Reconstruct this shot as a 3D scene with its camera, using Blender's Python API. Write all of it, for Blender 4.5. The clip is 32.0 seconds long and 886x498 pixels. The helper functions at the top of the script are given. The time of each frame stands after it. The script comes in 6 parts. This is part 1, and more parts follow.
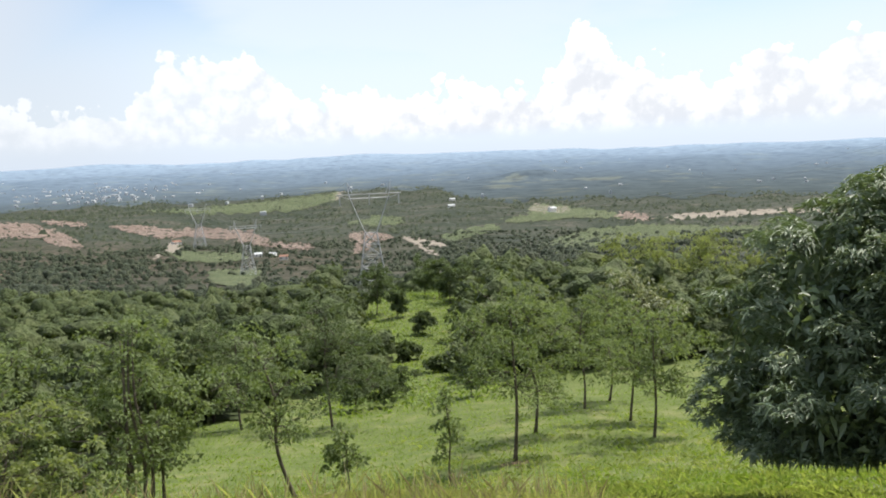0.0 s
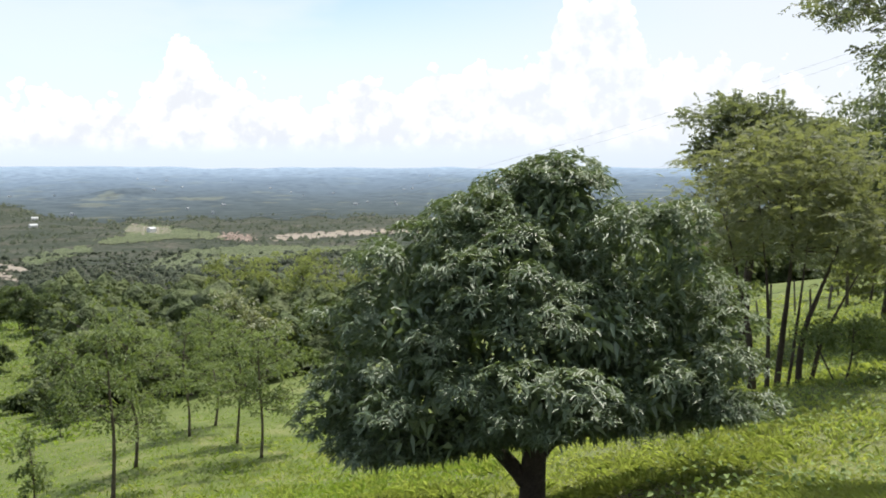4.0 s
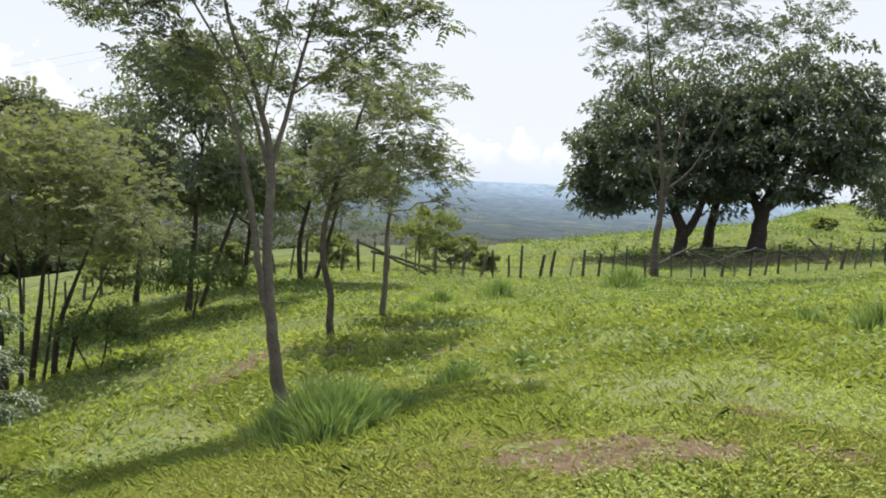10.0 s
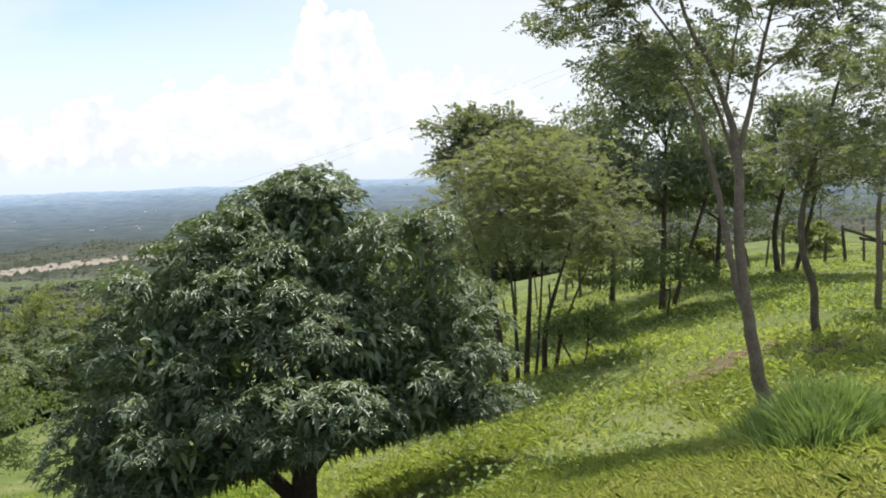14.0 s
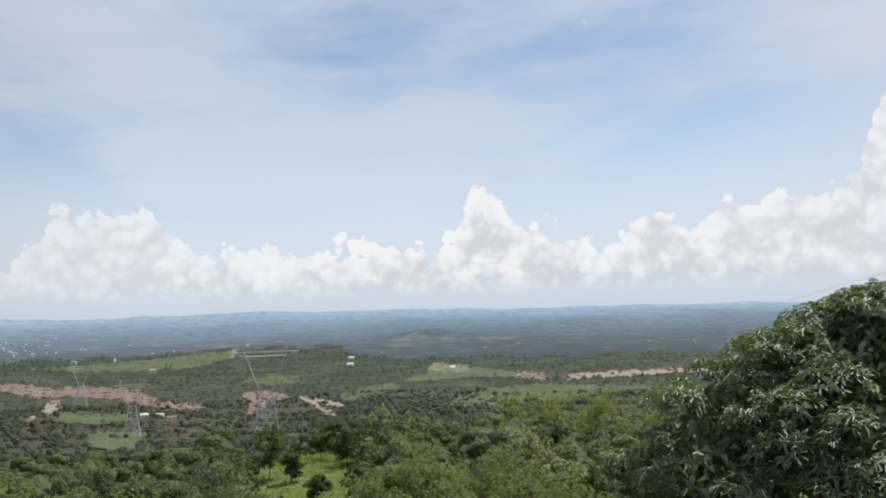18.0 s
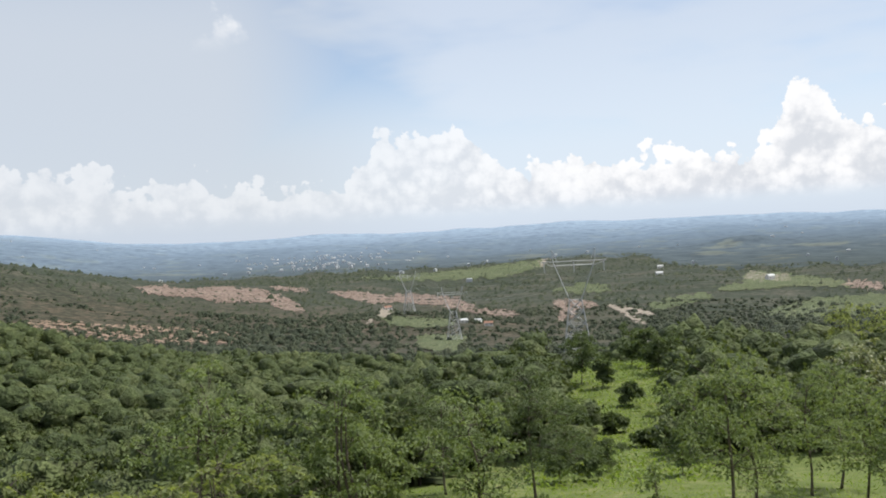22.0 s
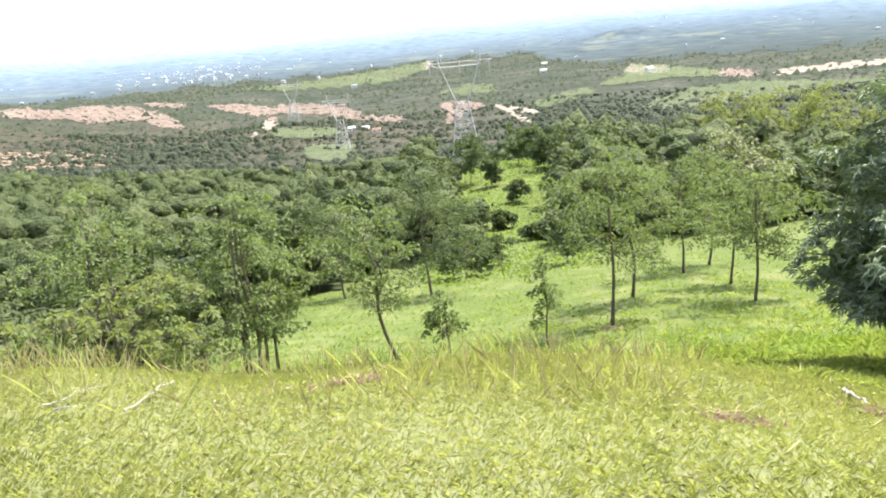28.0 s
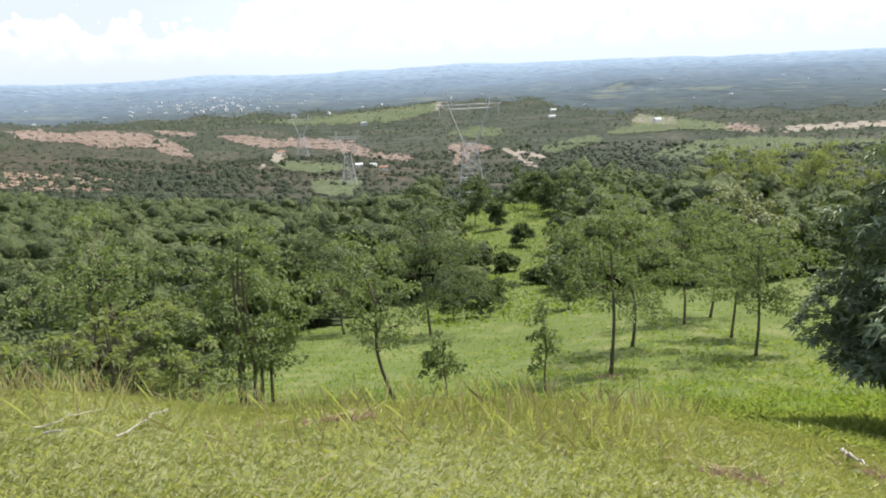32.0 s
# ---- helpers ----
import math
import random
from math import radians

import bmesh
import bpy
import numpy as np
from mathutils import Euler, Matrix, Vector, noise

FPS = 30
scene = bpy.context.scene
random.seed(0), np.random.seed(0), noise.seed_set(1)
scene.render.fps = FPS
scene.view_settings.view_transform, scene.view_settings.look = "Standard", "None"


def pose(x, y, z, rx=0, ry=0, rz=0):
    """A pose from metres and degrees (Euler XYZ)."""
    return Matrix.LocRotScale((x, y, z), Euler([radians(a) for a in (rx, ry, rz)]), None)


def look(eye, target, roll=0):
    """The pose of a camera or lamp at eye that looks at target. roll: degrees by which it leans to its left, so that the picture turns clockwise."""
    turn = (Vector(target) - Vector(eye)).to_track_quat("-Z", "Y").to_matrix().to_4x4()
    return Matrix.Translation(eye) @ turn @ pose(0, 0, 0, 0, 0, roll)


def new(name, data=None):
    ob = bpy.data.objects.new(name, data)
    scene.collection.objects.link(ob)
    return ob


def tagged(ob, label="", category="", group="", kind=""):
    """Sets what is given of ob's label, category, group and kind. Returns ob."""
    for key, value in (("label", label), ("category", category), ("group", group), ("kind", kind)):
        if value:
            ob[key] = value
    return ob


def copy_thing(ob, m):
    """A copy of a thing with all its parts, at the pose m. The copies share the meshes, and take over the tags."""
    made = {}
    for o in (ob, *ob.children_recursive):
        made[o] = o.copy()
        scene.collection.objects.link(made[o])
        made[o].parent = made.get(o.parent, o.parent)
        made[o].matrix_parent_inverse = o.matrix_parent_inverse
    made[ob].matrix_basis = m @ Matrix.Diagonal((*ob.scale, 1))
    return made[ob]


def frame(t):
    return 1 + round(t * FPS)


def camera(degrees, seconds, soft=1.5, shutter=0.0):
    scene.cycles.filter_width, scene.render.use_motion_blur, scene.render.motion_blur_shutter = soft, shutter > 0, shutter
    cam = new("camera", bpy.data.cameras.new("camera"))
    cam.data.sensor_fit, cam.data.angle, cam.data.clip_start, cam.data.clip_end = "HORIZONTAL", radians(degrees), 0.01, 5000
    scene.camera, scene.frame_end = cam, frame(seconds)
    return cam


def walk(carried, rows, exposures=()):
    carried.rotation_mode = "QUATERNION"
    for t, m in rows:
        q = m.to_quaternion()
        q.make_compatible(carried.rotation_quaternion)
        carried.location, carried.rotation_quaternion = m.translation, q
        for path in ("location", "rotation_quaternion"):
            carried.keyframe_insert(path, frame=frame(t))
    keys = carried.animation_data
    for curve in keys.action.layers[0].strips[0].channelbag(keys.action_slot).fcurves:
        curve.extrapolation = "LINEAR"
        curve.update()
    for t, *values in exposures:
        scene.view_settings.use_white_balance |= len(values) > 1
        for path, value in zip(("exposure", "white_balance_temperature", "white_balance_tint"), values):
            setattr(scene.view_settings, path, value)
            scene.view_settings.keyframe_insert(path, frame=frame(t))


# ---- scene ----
cam = camera(56.02, 32.0, soft=1.9)
EYE = (0.0, 0.0, 1.6)
PATH = [  # seconds, bearing, pitch, roll
    (0, 5.01, -6.79, -2.45),
    (0.5, 9.53, -7.14, -1.69),
    (1, 13.5, -7.3, -1.26),
    (1.5, 16.89, -7.3, -0.9),
    (2, 20.02, -7.27, -0.8),
    (2.5, 22.35, -7.05, -0.75),
    (4.5, 37.36, -5.87, 0.19),
    (5, 43.21, -6.15, 0.74),
    (5.5, 45.65, -6.46, 1.17),
    (6, 48.13, -6.41, 2.14),
    (6.5, 51.39, -6.09, 2.74),
    (7, 55.98, -5.7, 3.06),
    (7.5, 61.03, -5.4, 3.3),
    (8, 65.65, -5.24, 3.74),
    (8.5, 67.91, -5.18, 3.87),
    (9, 70.74, -5.05, 4.09),
    (9.5, 75.58, -4.94, 4.11),
    (10, 80.4, -4.89, 3.89),
    (10.5, 84.88, -4.73, 3.76),
    (11, 87.59, -4.9, 3.62),
    (11.5, 88.43, -4.98, 3.44),
    (12, 88.15, -5.03, 3.09),
    (12.5, 78.58, -5.55, 1.42),
    (13, 66.92, -5.82, -0.66),
    (13.5, 56.59, -5.67, -2.04),
    (14, 48.77, -5.44, -2.62),
    (14.5, 43.74, -4.6, -1.82),
    (15, 36.75, -1.31, -1.7),
    (15.5, 29.43, 3.15, -1.87),
    (17.5, 13.92, 4.67, -1.22),
    (18, 12.26, 3.83, -1.72),
    (18.5, 10.62, 3.3, -2.04),
    (19, 6.98, 2.94, -2.17),
    (19.5, 3.95, 2.25, -2.16),
    (20, 2.41, 1.15, -2.18),
    (20.5, 1.28, -0.28, -2.02),
    (21, -1.8, -0.29, -1.91),
    (21.5, -4.99, -0.71, -2.1),
    (22, -8.76, -1.49, -3.21),
    (22.5, -15.64, -2.27, -4.16),
    (23, -18.69, -3.36, -5.18),
    (23.5, -19.91, -4.52, -5.06),
    (24, -21.65, -5.26, -4.55),
    (24.5, -22.31, -5.14, -2.76),
    (25, -22.3, -5.71, -2.23),
    (25.5, -17.69, -6.98, -1.88),
    (26, -10.85, -8.45, -2.21),
    (26.5, -5.96, -9.94, -3.17),
    (28.5, -2.13, -16.62, -5.6),
    (29, -2.13, -17.31, -5.31),
    (29.5, -2.09, -17.44, -4.49),
    (30, -2.05, -17.1, -3.84),
    (30.5, -2.05, -16.16, -3.45),
    (31, -2.06, -14.96, -3.15),
    (31.5, -2.11, -13.72, -3.09),
    (32, -2.12, -12.54, -2.87),
]


def turned(b, p, r):
    return pose(*EYE) @ pose(0, 0, 0, 0, 0, -b) @ pose(0, 0, 0, 90 + p, 0, 0) @ pose(0, 0, 0, 0, 0, r)


walk(cam, [(t, turned(b, p, r)) for t, b, p, r in PATH],
     exposures=[(0, 0.42), (2.5, 0.42), (5, 0.5), (6, 0.4), (7, 0.5), (8.6, 0.7), (9.1, 0.85), (9.5, 1.1), (9.8, 0.75), (10, 0.45), (10.4, 0.6), (11, 1.0), (12, 1.02), (12.5, 0.85), (14, 0.5), (15, -0.36), (15.5, -0.3), (17.5, 0.0), (19, 0.02), (21, 0.1), (22, 0.18), (23, 0.5), (24, 0.48), (25, 0.48), (26, 0.6), (26.5, 0.65),
                (28.5, 1.6), (29.5, 1.55), (30.2, 1.2), (30.8, 0.65), (32, 0.6)])

# ---- daylight ----
SUN_BEARING, SUN_HEIGHT = 60.0, 61.0
world = bpy.data.worlds.new("world")
scene.world = world
world.use_nodes = True


def graph(tree):
    """Short forms for a node tree: a node maker and a linker."""
    def node(kind, **values):
        n = tree.nodes.new(kind)
        for key, value in values.items():
            if key in n.inputs:
                n.inputs[key].default_value = value
            else:
                setattr(n, key, value)
        return n
    return node, tree.links.new


def build_sky():
    tree = world.node_tree
    tree.nodes.clear()
    node, link = graph(tree)

    def math_node(op, a, b=None, c=None, clamp=False):
        n = node("ShaderNodeMath", operation=op)
        n.use_clamp = clamp
        for k, v in enumerate((a, b, c)):
            if v is None:
                continue
            if isinstance(v, (int, float)):
                n.inputs[k].default_value = v
            else:
                link(v, n.inputs[k])
        return n.outputs[0]

    def smooth(value, lo, hi):
        n = node("ShaderNodeMapRange", interpolation_type="SMOOTHSTEP")
        link(value, n.inputs["Value"])
        for key, v in (("From Min", lo), ("From Max", hi)):
            if isinstance(v, (int, float)):
                n.inputs[key].default_value = v
            else:
                link(v, n.inputs[key])
        return n.outputs["Result"]

    def mix(f, a, b):
        n = node("ShaderNodeMix", data_type="RGBA")
        for k, v in ((0, f), (6, a), (7, b)):
            if isinstance(v, (int, float)):
                n.inputs[k].default_value = v
            elif isinstance(v, tuple):
                n.inputs[k].default_value = (*v, 1)
            else:
                link(v, n.inputs[k])
        return n.outputs[2]

    def noise_node(vec, scale, detail, rough, off=0.0):
        n = node("ShaderNodeTexNoise", Scale=scale, Detail=detail, Roughness=rough)
        n.noise_dimensions = "3D"
        m = node("ShaderNodeVectorMath", operation="ADD")
        link(vec, m.inputs[0])
        m.inputs[1].default_value = (off, off * 0.7, off * 1.3)
        link(m.outputs[0], n.inputs["Vector"])
        return n.outputs["Fac"]

    coord = node("ShaderNodeTexCoord").outputs["Generated"]
    sep = node("ShaderNodeSeparateXYZ")
    link(coord, sep.inputs[0])
    bearing = math_node("MULTIPLY", math_node("ARCTAN2", sep.outputs[0], sep.outputs[1]), 180 / math.pi)
    height = math_node("MULTIPLY", math_node("ARCSINE", sep.outputs[2]), 180 / math.pi)
    flat = node("ShaderNodeCombineXYZ")
    link(bearing, flat.inputs[0])
    link(height, flat.inputs[1])
    # the open sky
    sky = node("ShaderNodeTexSky", sky_type="NISHITA")
    sky.sun_disc = False
    sky.sun_elevation, sky.sun_rotation = radians(SUN_HEIGHT), radians(SUN_BEARING)
    sky.air_density, sky.dust_density, sky.altitude = 1.0, 0.4, 900
    blue = node("ShaderNodeVectorMath", operation="SCALE")
    link(sky.outputs[0], blue.inputs[0])
    blue.inputs["Scale"].default_value = SKY
    # high thin veil, drawn out along the wind
    squeeze = node("ShaderNodeMapping")
    squeeze.inputs["Rotation"].default_value = (0, 0, radians(-17))
    squeeze.inputs["Scale"].default_value = (0.018, 0.06, 1)
    link(flat.outputs[0], squeeze.inputs["Vector"])
    veil = noise_node(squeeze.outputs[0], 1.0, 5, 0.55, 3.1)
    veil2 = noise_node(squeeze.outputs[0], 3.2, 4, 0.6, 9.4)
    veil = math_node("ADD", math_node("MULTIPLY", veil, 0.75), math_node("MULTIPLY", veil2, 0.25))
    veil = smooth(veil, 0.37, 0.57)
    toward_sun = smooth(bearing, 15.0, 75.0)
    veil = math_node("MAXIMUM", math_node("MULTIPLY", veil, 0.88), math_node("MULTIPLY", toward_sun, 0.93))
    veil = math_node("MAXIMUM", veil, math_node("MULTIPLY", smooth(bearing, -8.0, -24.0), math_node("MULTIPLY", smooth(height, 30.0, 12.0), 0.92)))
    low = smooth(height, 15.0, 4.0)
    veil = math_node("MAXIMUM", veil, math_node("MULTIPLY", low, 0.9))
    colour = mix(veil, blue.outputs[0], mix(smooth(bearing, -6.0, -22.0), mix(smooth(height, 16.0, 5.0), VEIL, LOW_VEIL), DIM_VEIL))
    colour = mix(math_node("MULTIPLY", smooth(bearing, 22.0, 55.0), 0.75), colour, SUN_VEIL)
    # heaps of cumulus over the horizon: how high they stand, bearing by bearing
    ramp = node("ShaderNodeValToRGB")
    ramp.color_ramp.interpolation = "EASE"
    turns = math_node("DIVIDE", math_node("ADD", bearing, 60), 180, clamp=True)
    link(turns, ramp.inputs[0])
    heaps = [(-60, 3.5), (-45, 4.8), (-36, 5.4), (-28, 4.2), (-19, 3.4), (-14.5, 4.0), (-12.5, 7.0), (-8, 6.8), (-4, 4.4), (3, 4.2), (11, 4.2),
             (13.2, 5.0), (14.2, 7.9), (15.8, 8.0), (17.2, 5.4), (20, 5.2), (23, 4.2), (27, 6.0), (29, 4.6), (32, 6.4), (36, 6.5), (38.6, 7.5), (40.6, 11.8), (43.5, 11.4), (46, 7), (54, 5.5), (70, 3.5), (118, 3)]
    els = ramp.color_ramp.elements
    while len(els) < len(heaps):
        els.new(0.5)
    for el, (b, h) in zip(els, heaps):
        el.position = (b + 60) / 180
        el.color = (h / 16, h / 16, h / 16, 1)
    top = math_node("MULTIPLY", ramp.outputs[0], 16.0)
    def puffs(scale, off):
        n = node("ShaderNodeTexVoronoi", Scale=scale)
        n.feature = "SMOOTH_F1"
        n.inputs["Smoothness"].default_value = 0.25
        m = node("ShaderNodeVectorMath", operation="ADD")
        warp = node("ShaderNodeTexNoise", Scale=scale * 1.7, Detail=4)
        link(flat.outputs[0], warp.inputs["Vector"])
        grow = node("ShaderNodeVectorMath", operation="SCALE")
        link(warp.outputs["Color"], grow.inputs[0])
        grow.inputs["Scale"].default_value = 0.9 / scale
        link(flat.outputs[0], m.inputs[0])
        link(grow.outputs[0], m.inputs[1])
        link(m.outputs[0], n.inputs["Vector"])
        return n.outputs["Distance"]

    puff = math_node("ADD", math_node("MULTIPLY", puffs(0.55, 0), 0.6), math_node("MULTIPLY", puffs(1.3, 1), 0.4))
    lumps = noise_node(flat.outputs[0], 0.33, 6, 0.58)
    fine = noise_node(flat.outputs[0], 0.75, 5, 0.6, 5.0)
    edge = math_node("ADD", math_node("MULTIPLY", math_node("SUBTRACT", lumps, 0.5), 4.6), math_node("MULTIPLY", math_node("SUBTRACT", fine, 0.5), 1.6))
    edge = math_node("ADD", edge, math_node("MULTIPLY", math_node("SUBTRACT", 0.42, puff), 3.4))
    lift = math_node("SUBTRACT", math_node("ADD", top, edge), height)
    heap = math_node("MULTIPLY", smooth(lift, -0.02, 0.26), smooth(height, 0.4, 1.6))
    heap = math_node("MULTIPLY", heap, math_node("SUBTRACT", 1.0, math_node("MULTIPLY", toward_sun, 0.6)))
    heap = math_node("MULTIPLY", heap, math_node("SUBTRACT", 1.0, math_node("MULTIPLY", smooth(bearing, 6.0, -20.0), 0.5)))
    shade = noise_node(flat.outputs[0], 0.55, 6, 0.62, 11.0)
    shade = math_node("ADD", math_node("MULTIPLY", shade, 0.6), math_node("MULTIPLY", math_node("SUBTRACT", 0.85, puff), 0.45))
    shade = math_node("ADD", shade, math_node("MULTIPLY", smooth(lift, 3.0, 0.0), 0.10))
    lit = smooth(shade, 0.36, 0.62)
    heap_colour = mix(lit, HEAP_DARK, HEAP_LIGHT)
    colour = mix(heap, colour, heap_colour)
    # small flakes higher up
    flake = noise_node(flat.outputs[0], 0.16, 5, 0.55, 21.0)
    flakes = math_node("MULTIPLY", smooth(flake, 0.665, 0.74), smooth(height, 12.0, 15.0))
    colour = mix(math_node("MULTIPLY", flakes, 0.8), colour, HEAP_LIGHT)
    # haze right on the horizon
    haze = smooth(height, 2.6, -0.4)
    colour = mix(math_node("MULTIPLY", haze, 0.55), colour, HORIZON)
    back = node("ShaderNodeBackground", Strength=1.0)
    link(colour, back.inputs["Color"])
    out = node("ShaderNodeOutputWorld")
    link(back.outputs[0], out.inputs[0])


SKY = 0.12
VEIL = (0.585, 0.655, 0.765)
SUN_VEIL = (0.66, 0.685, 0.725)
DIM_VEIL = (0.565, 0.615, 0.685)
LOW_VEIL = (0.655, 0.73, 0.825)
HEAP_LIGHT = (0.89, 0.89, 0.90)
HEAP_DARK = (0.64, 0.665, 0.71)
HORIZON = (0.52, 0.60, 0.72)
build_sky()
sun = new("sun", bpy.data.lights.new("sun", "SUN"))
sun.data.energy, sun.data.angle, sun.data.color = 4.5, radians(0.6), (1.0, 0.95, 0.86)
sb, sh = radians(SUN_BEARING), radians(SUN_HEIGHT)
sun.matrix_world = look((math.sin(sb) * math.cos(sh) * 100, math.cos(sb) * math.cos(sh) * 100, math.sin(sh) * 100), (0, 0, 0))


# ---- materials ----
def material(name, colours, scale=1.0, fine=8.0, rough=0.85, bump=0.2, spread=0.35, leafy=0.0, per="", metal=0.0, gloss=0.3, own_share=0.55, clump=0.0):
    """Paint of two or three shades mixed by noise of two sizes (metres), with relief; per: 'island' or 'object' adds a
    shade of its own; clump: size of leafy tufts in relief (metres), with shade painted into their hollows.
    """
    m = bpy.data.materials.new(name)
    m.use_nodes = True
    tree = m.node_tree
    tree.nodes.clear()
    node, link = graph(tree)
    where = node("ShaderNodeNewGeometry")
    coarse = node("ShaderNodeTexNoise", Scale=1.0 / scale, Detail=5, Roughness=0.6)
    grain = node("ShaderNodeTexNoise", Scale=fine / scale, Detail=4, Roughness=0.65)
    link(where.outputs["Position"], coarse.inputs["Vector"])
    link(where.outputs["Position"], grain.inputs["Vector"])
    both = node("ShaderNodeMath", operation="ADD")
    half = node("ShaderNodeMath", operation="MULTIPLY")
    half.inputs[1].default_value = 0.5
    link(coarse.outputs["Fac"], both.inputs[0])
    link(grain.outputs["Fac"], both.inputs[1])
    link(both.outputs[0], half.inputs[0])
    value = half.outputs[0]
    if per:
        if per == "island":
            own = where.outputs["Random Per Island"]
        else:
            own = node("ShaderNodeObjectInfo").outputs["Random"]
        blend = node("ShaderNodeMix", data_type="FLOAT")
        blend.inputs[0].default_value = own_share
        link(value, blend.inputs[2])
        squash = node("ShaderNodeMapRange")
        squash.inputs["To Min"].default_value, squash.inputs["To Max"].default_value = 0.25, 0.75
        link(own, squash.inputs["Value"])
        link(squash.outputs["Result"], blend.inputs[3])
        value = blend.outputs[0]
    ramp = node("ShaderNodeValToRGB")
    link(value, ramp.inputs[0])
    els = ramp.color_ramp.elements
    while len(els) < len(colours):
        els.new(0.5)
    for k, (el, c) in enumerate(zip(els, colours)):
        el.position = 0.5 - spread / 2 + spread * k / max(1, len(colours) - 1)
        el.color = (*c, 1)
    shader = node("ShaderNodeBsdfPrincipled", Roughness=rough, Metallic=metal)
    shader.inputs["Specular IOR Level"].default_value = gloss
    link(ramp.outputs[0], shader.inputs["Base Color"])
    if bump:
        b = node("ShaderNodeBump", Strength=bump, Distance=scale * 0.05)
        link(grain.outputs["Fac"], b.inputs["Height"])
        link(b.outputs[0], shader.inputs["Normal"])
    if clump:
        tuft = node("ShaderNodeTexNoise", Scale=1.0 / clump, Detail=3, Roughness=0.7)
        link(where.outputs["Position"], tuft.inputs["Vector"])
        b = node("ShaderNodeBump", Strength=1.0, Distance=clump * 1.6)
        link(tuft.outputs["Fac"], b.inputs["Height"])
        link(b.outputs[0], shader.inputs["Normal"])
        # low spots of the relief are painted darker, as shade between tufts
        fleck = node("ShaderNodeMapRange")
        link(tuft.outputs["Fac"], fleck.inputs["Value"])
        for key, v in (("From Min", 0.3), ("From Max", 0.7), ("To Min", 0.35), ("To Max", 1.5)):
            fleck.inputs[key].default_value = v
        shade = node("ShaderNodeVectorMath", operation="SCALE")
        link(ramp.outputs[0], shade.inputs[0])
        link(fleck.outputs["Result"], shade.inputs["Scale"])
        link(shade.outputs[0], shader.inputs["Base Color"])
    result = shader.outputs[0]
    if leafy:
        glow = node("ShaderNodeBsdfTranslucent")
        warm = node("ShaderNodeMix", data_type="RGBA", blend_type="MULTIPLY")
        warm.inputs[0].default_value = 1.0
        warm.inputs[7].default_value = (1.25, 1.3, 0.55, 1)
        link(ramp.outputs[0], warm.inputs[6])
        link(warm.outputs[2], glow.inputs["Color"])
        pair = node("ShaderNodeMixShader")
        pair.inputs[0].default_value = leafy
        link(result, pair.inputs[1])
        link(glow.outputs[0], pair.inputs[2])
        result = pair.outputs[0]
    out = node("ShaderNodeOutputMaterial")
    link(result, out.inputs[0])
    return m


MANGO_LEAF = material("mango_leaf", [(0.070, 0.106, 0.054), (0.126, 0.174, 0.098), (0.275, 0.325, 0.21)], 0.5, 6, 0.44, 0, 0.45, 0.24, "island", gloss=0.65, own_share=0.3)
BIG_LEAF = material("big_leaf", [(0.080, 0.108, 0.082), (0.122, 0.152, 0.108), (0.195, 0.222, 0.162)], 1.5, 6, 0.45, 0, 0.5, 0.28, "island", gloss=0.8, own_share=0.3)
FEATHER_LEAF = material("feathery_leaf", [(0.125, 0.148, 0.104), (0.182, 0.206, 0.142), (0.262, 0.285, 0.198)], 1.2, 6, 0.5, 0, 0.5, 0.36, "island", own_share=0.25)
LIME_LEAF = material("lime_leaf", [(0.155, 0.185, 0.085), (0.21, 0.242, 0.11), (0.29, 0.318, 0.16)], 1.2, 6, 0.6, 0, 0.4, 0.55, "island", own_share=0.3)
ROUND_LEAF = material("round_tree_leaf", [(0.158, 0.176, 0.112), (0.225, 0.242, 0.154), (0.305, 0.318, 0.21)], 1.2, 6, 0.6, 0, 0.5, 0.42, "island", own_share=0.25)
YOUNG_LEAF = material("young_tree_leaf", [(0.115, 0.158, 0.066), (0.16, 0.205, 0.088), (0.225, 0.268, 0.122)], 1.5, 6, 0.6, 0, 0.5, 0.42, "island", own_share=0.25)
PALE_LEAF = material("blossom_leaf", [(0.10, 0.13, 0.06), (0.20, 0.22, 0.13), (0.46, 0.46, 0.36)], 1.2, 6, 0.6, 0, 0.4, 0.3, "island")
WOOD_LEAF = material("woodland_leaf", [(0.064, 0.090, 0.034), (0.104, 0.136, 0.051), (0.165, 0.195, 0.078)], 9, 3, 0.75, 0, 0.34, 0.25, "island", own_share=0.4, clump=1.0)
BACK_LEAF = material("back_tree_leaf", [(0.108, 0.135, 0.096), (0.158, 0.188, 0.128), (0.23, 0.258, 0.18)], 1.5, 6, 0.5, 0, 0.5, 0.38, "island", own_share=0.25)
DARK_LEAF = material("dark_tree_leaf", [(0.062, 0.090, 0.040), (0.098, 0.132, 0.058), (0.155, 0.188, 0.088)], 1.5, 6, 0.6, 0, 0.5, 0.35, "island", own_share=0.25)
SCRUB_LEAF = material("scrub_leaf", [(0.032, 0.046, 0.026), (0.052, 0.068, 0.038), (0.085, 0.098, 0.058)], 120, 8, 0.8, 0, 0.35, 0.0, "island", clump=1.3)
BARK = material("pale_bark", [(0.085, 0.066, 0.05), (0.165, 0.135, 0.108), (0.27, 0.24, 0.205)], 0.25, 7, 0.9, 0.6, 0.4)
YOUNG_BARK = material("young_bark", [(0.06, 0.048, 0.036), (0.11, 0.09, 0.07), (0.18, 0.155, 0.125)], 0.25, 7, 0.9, 0.6, 0.4)
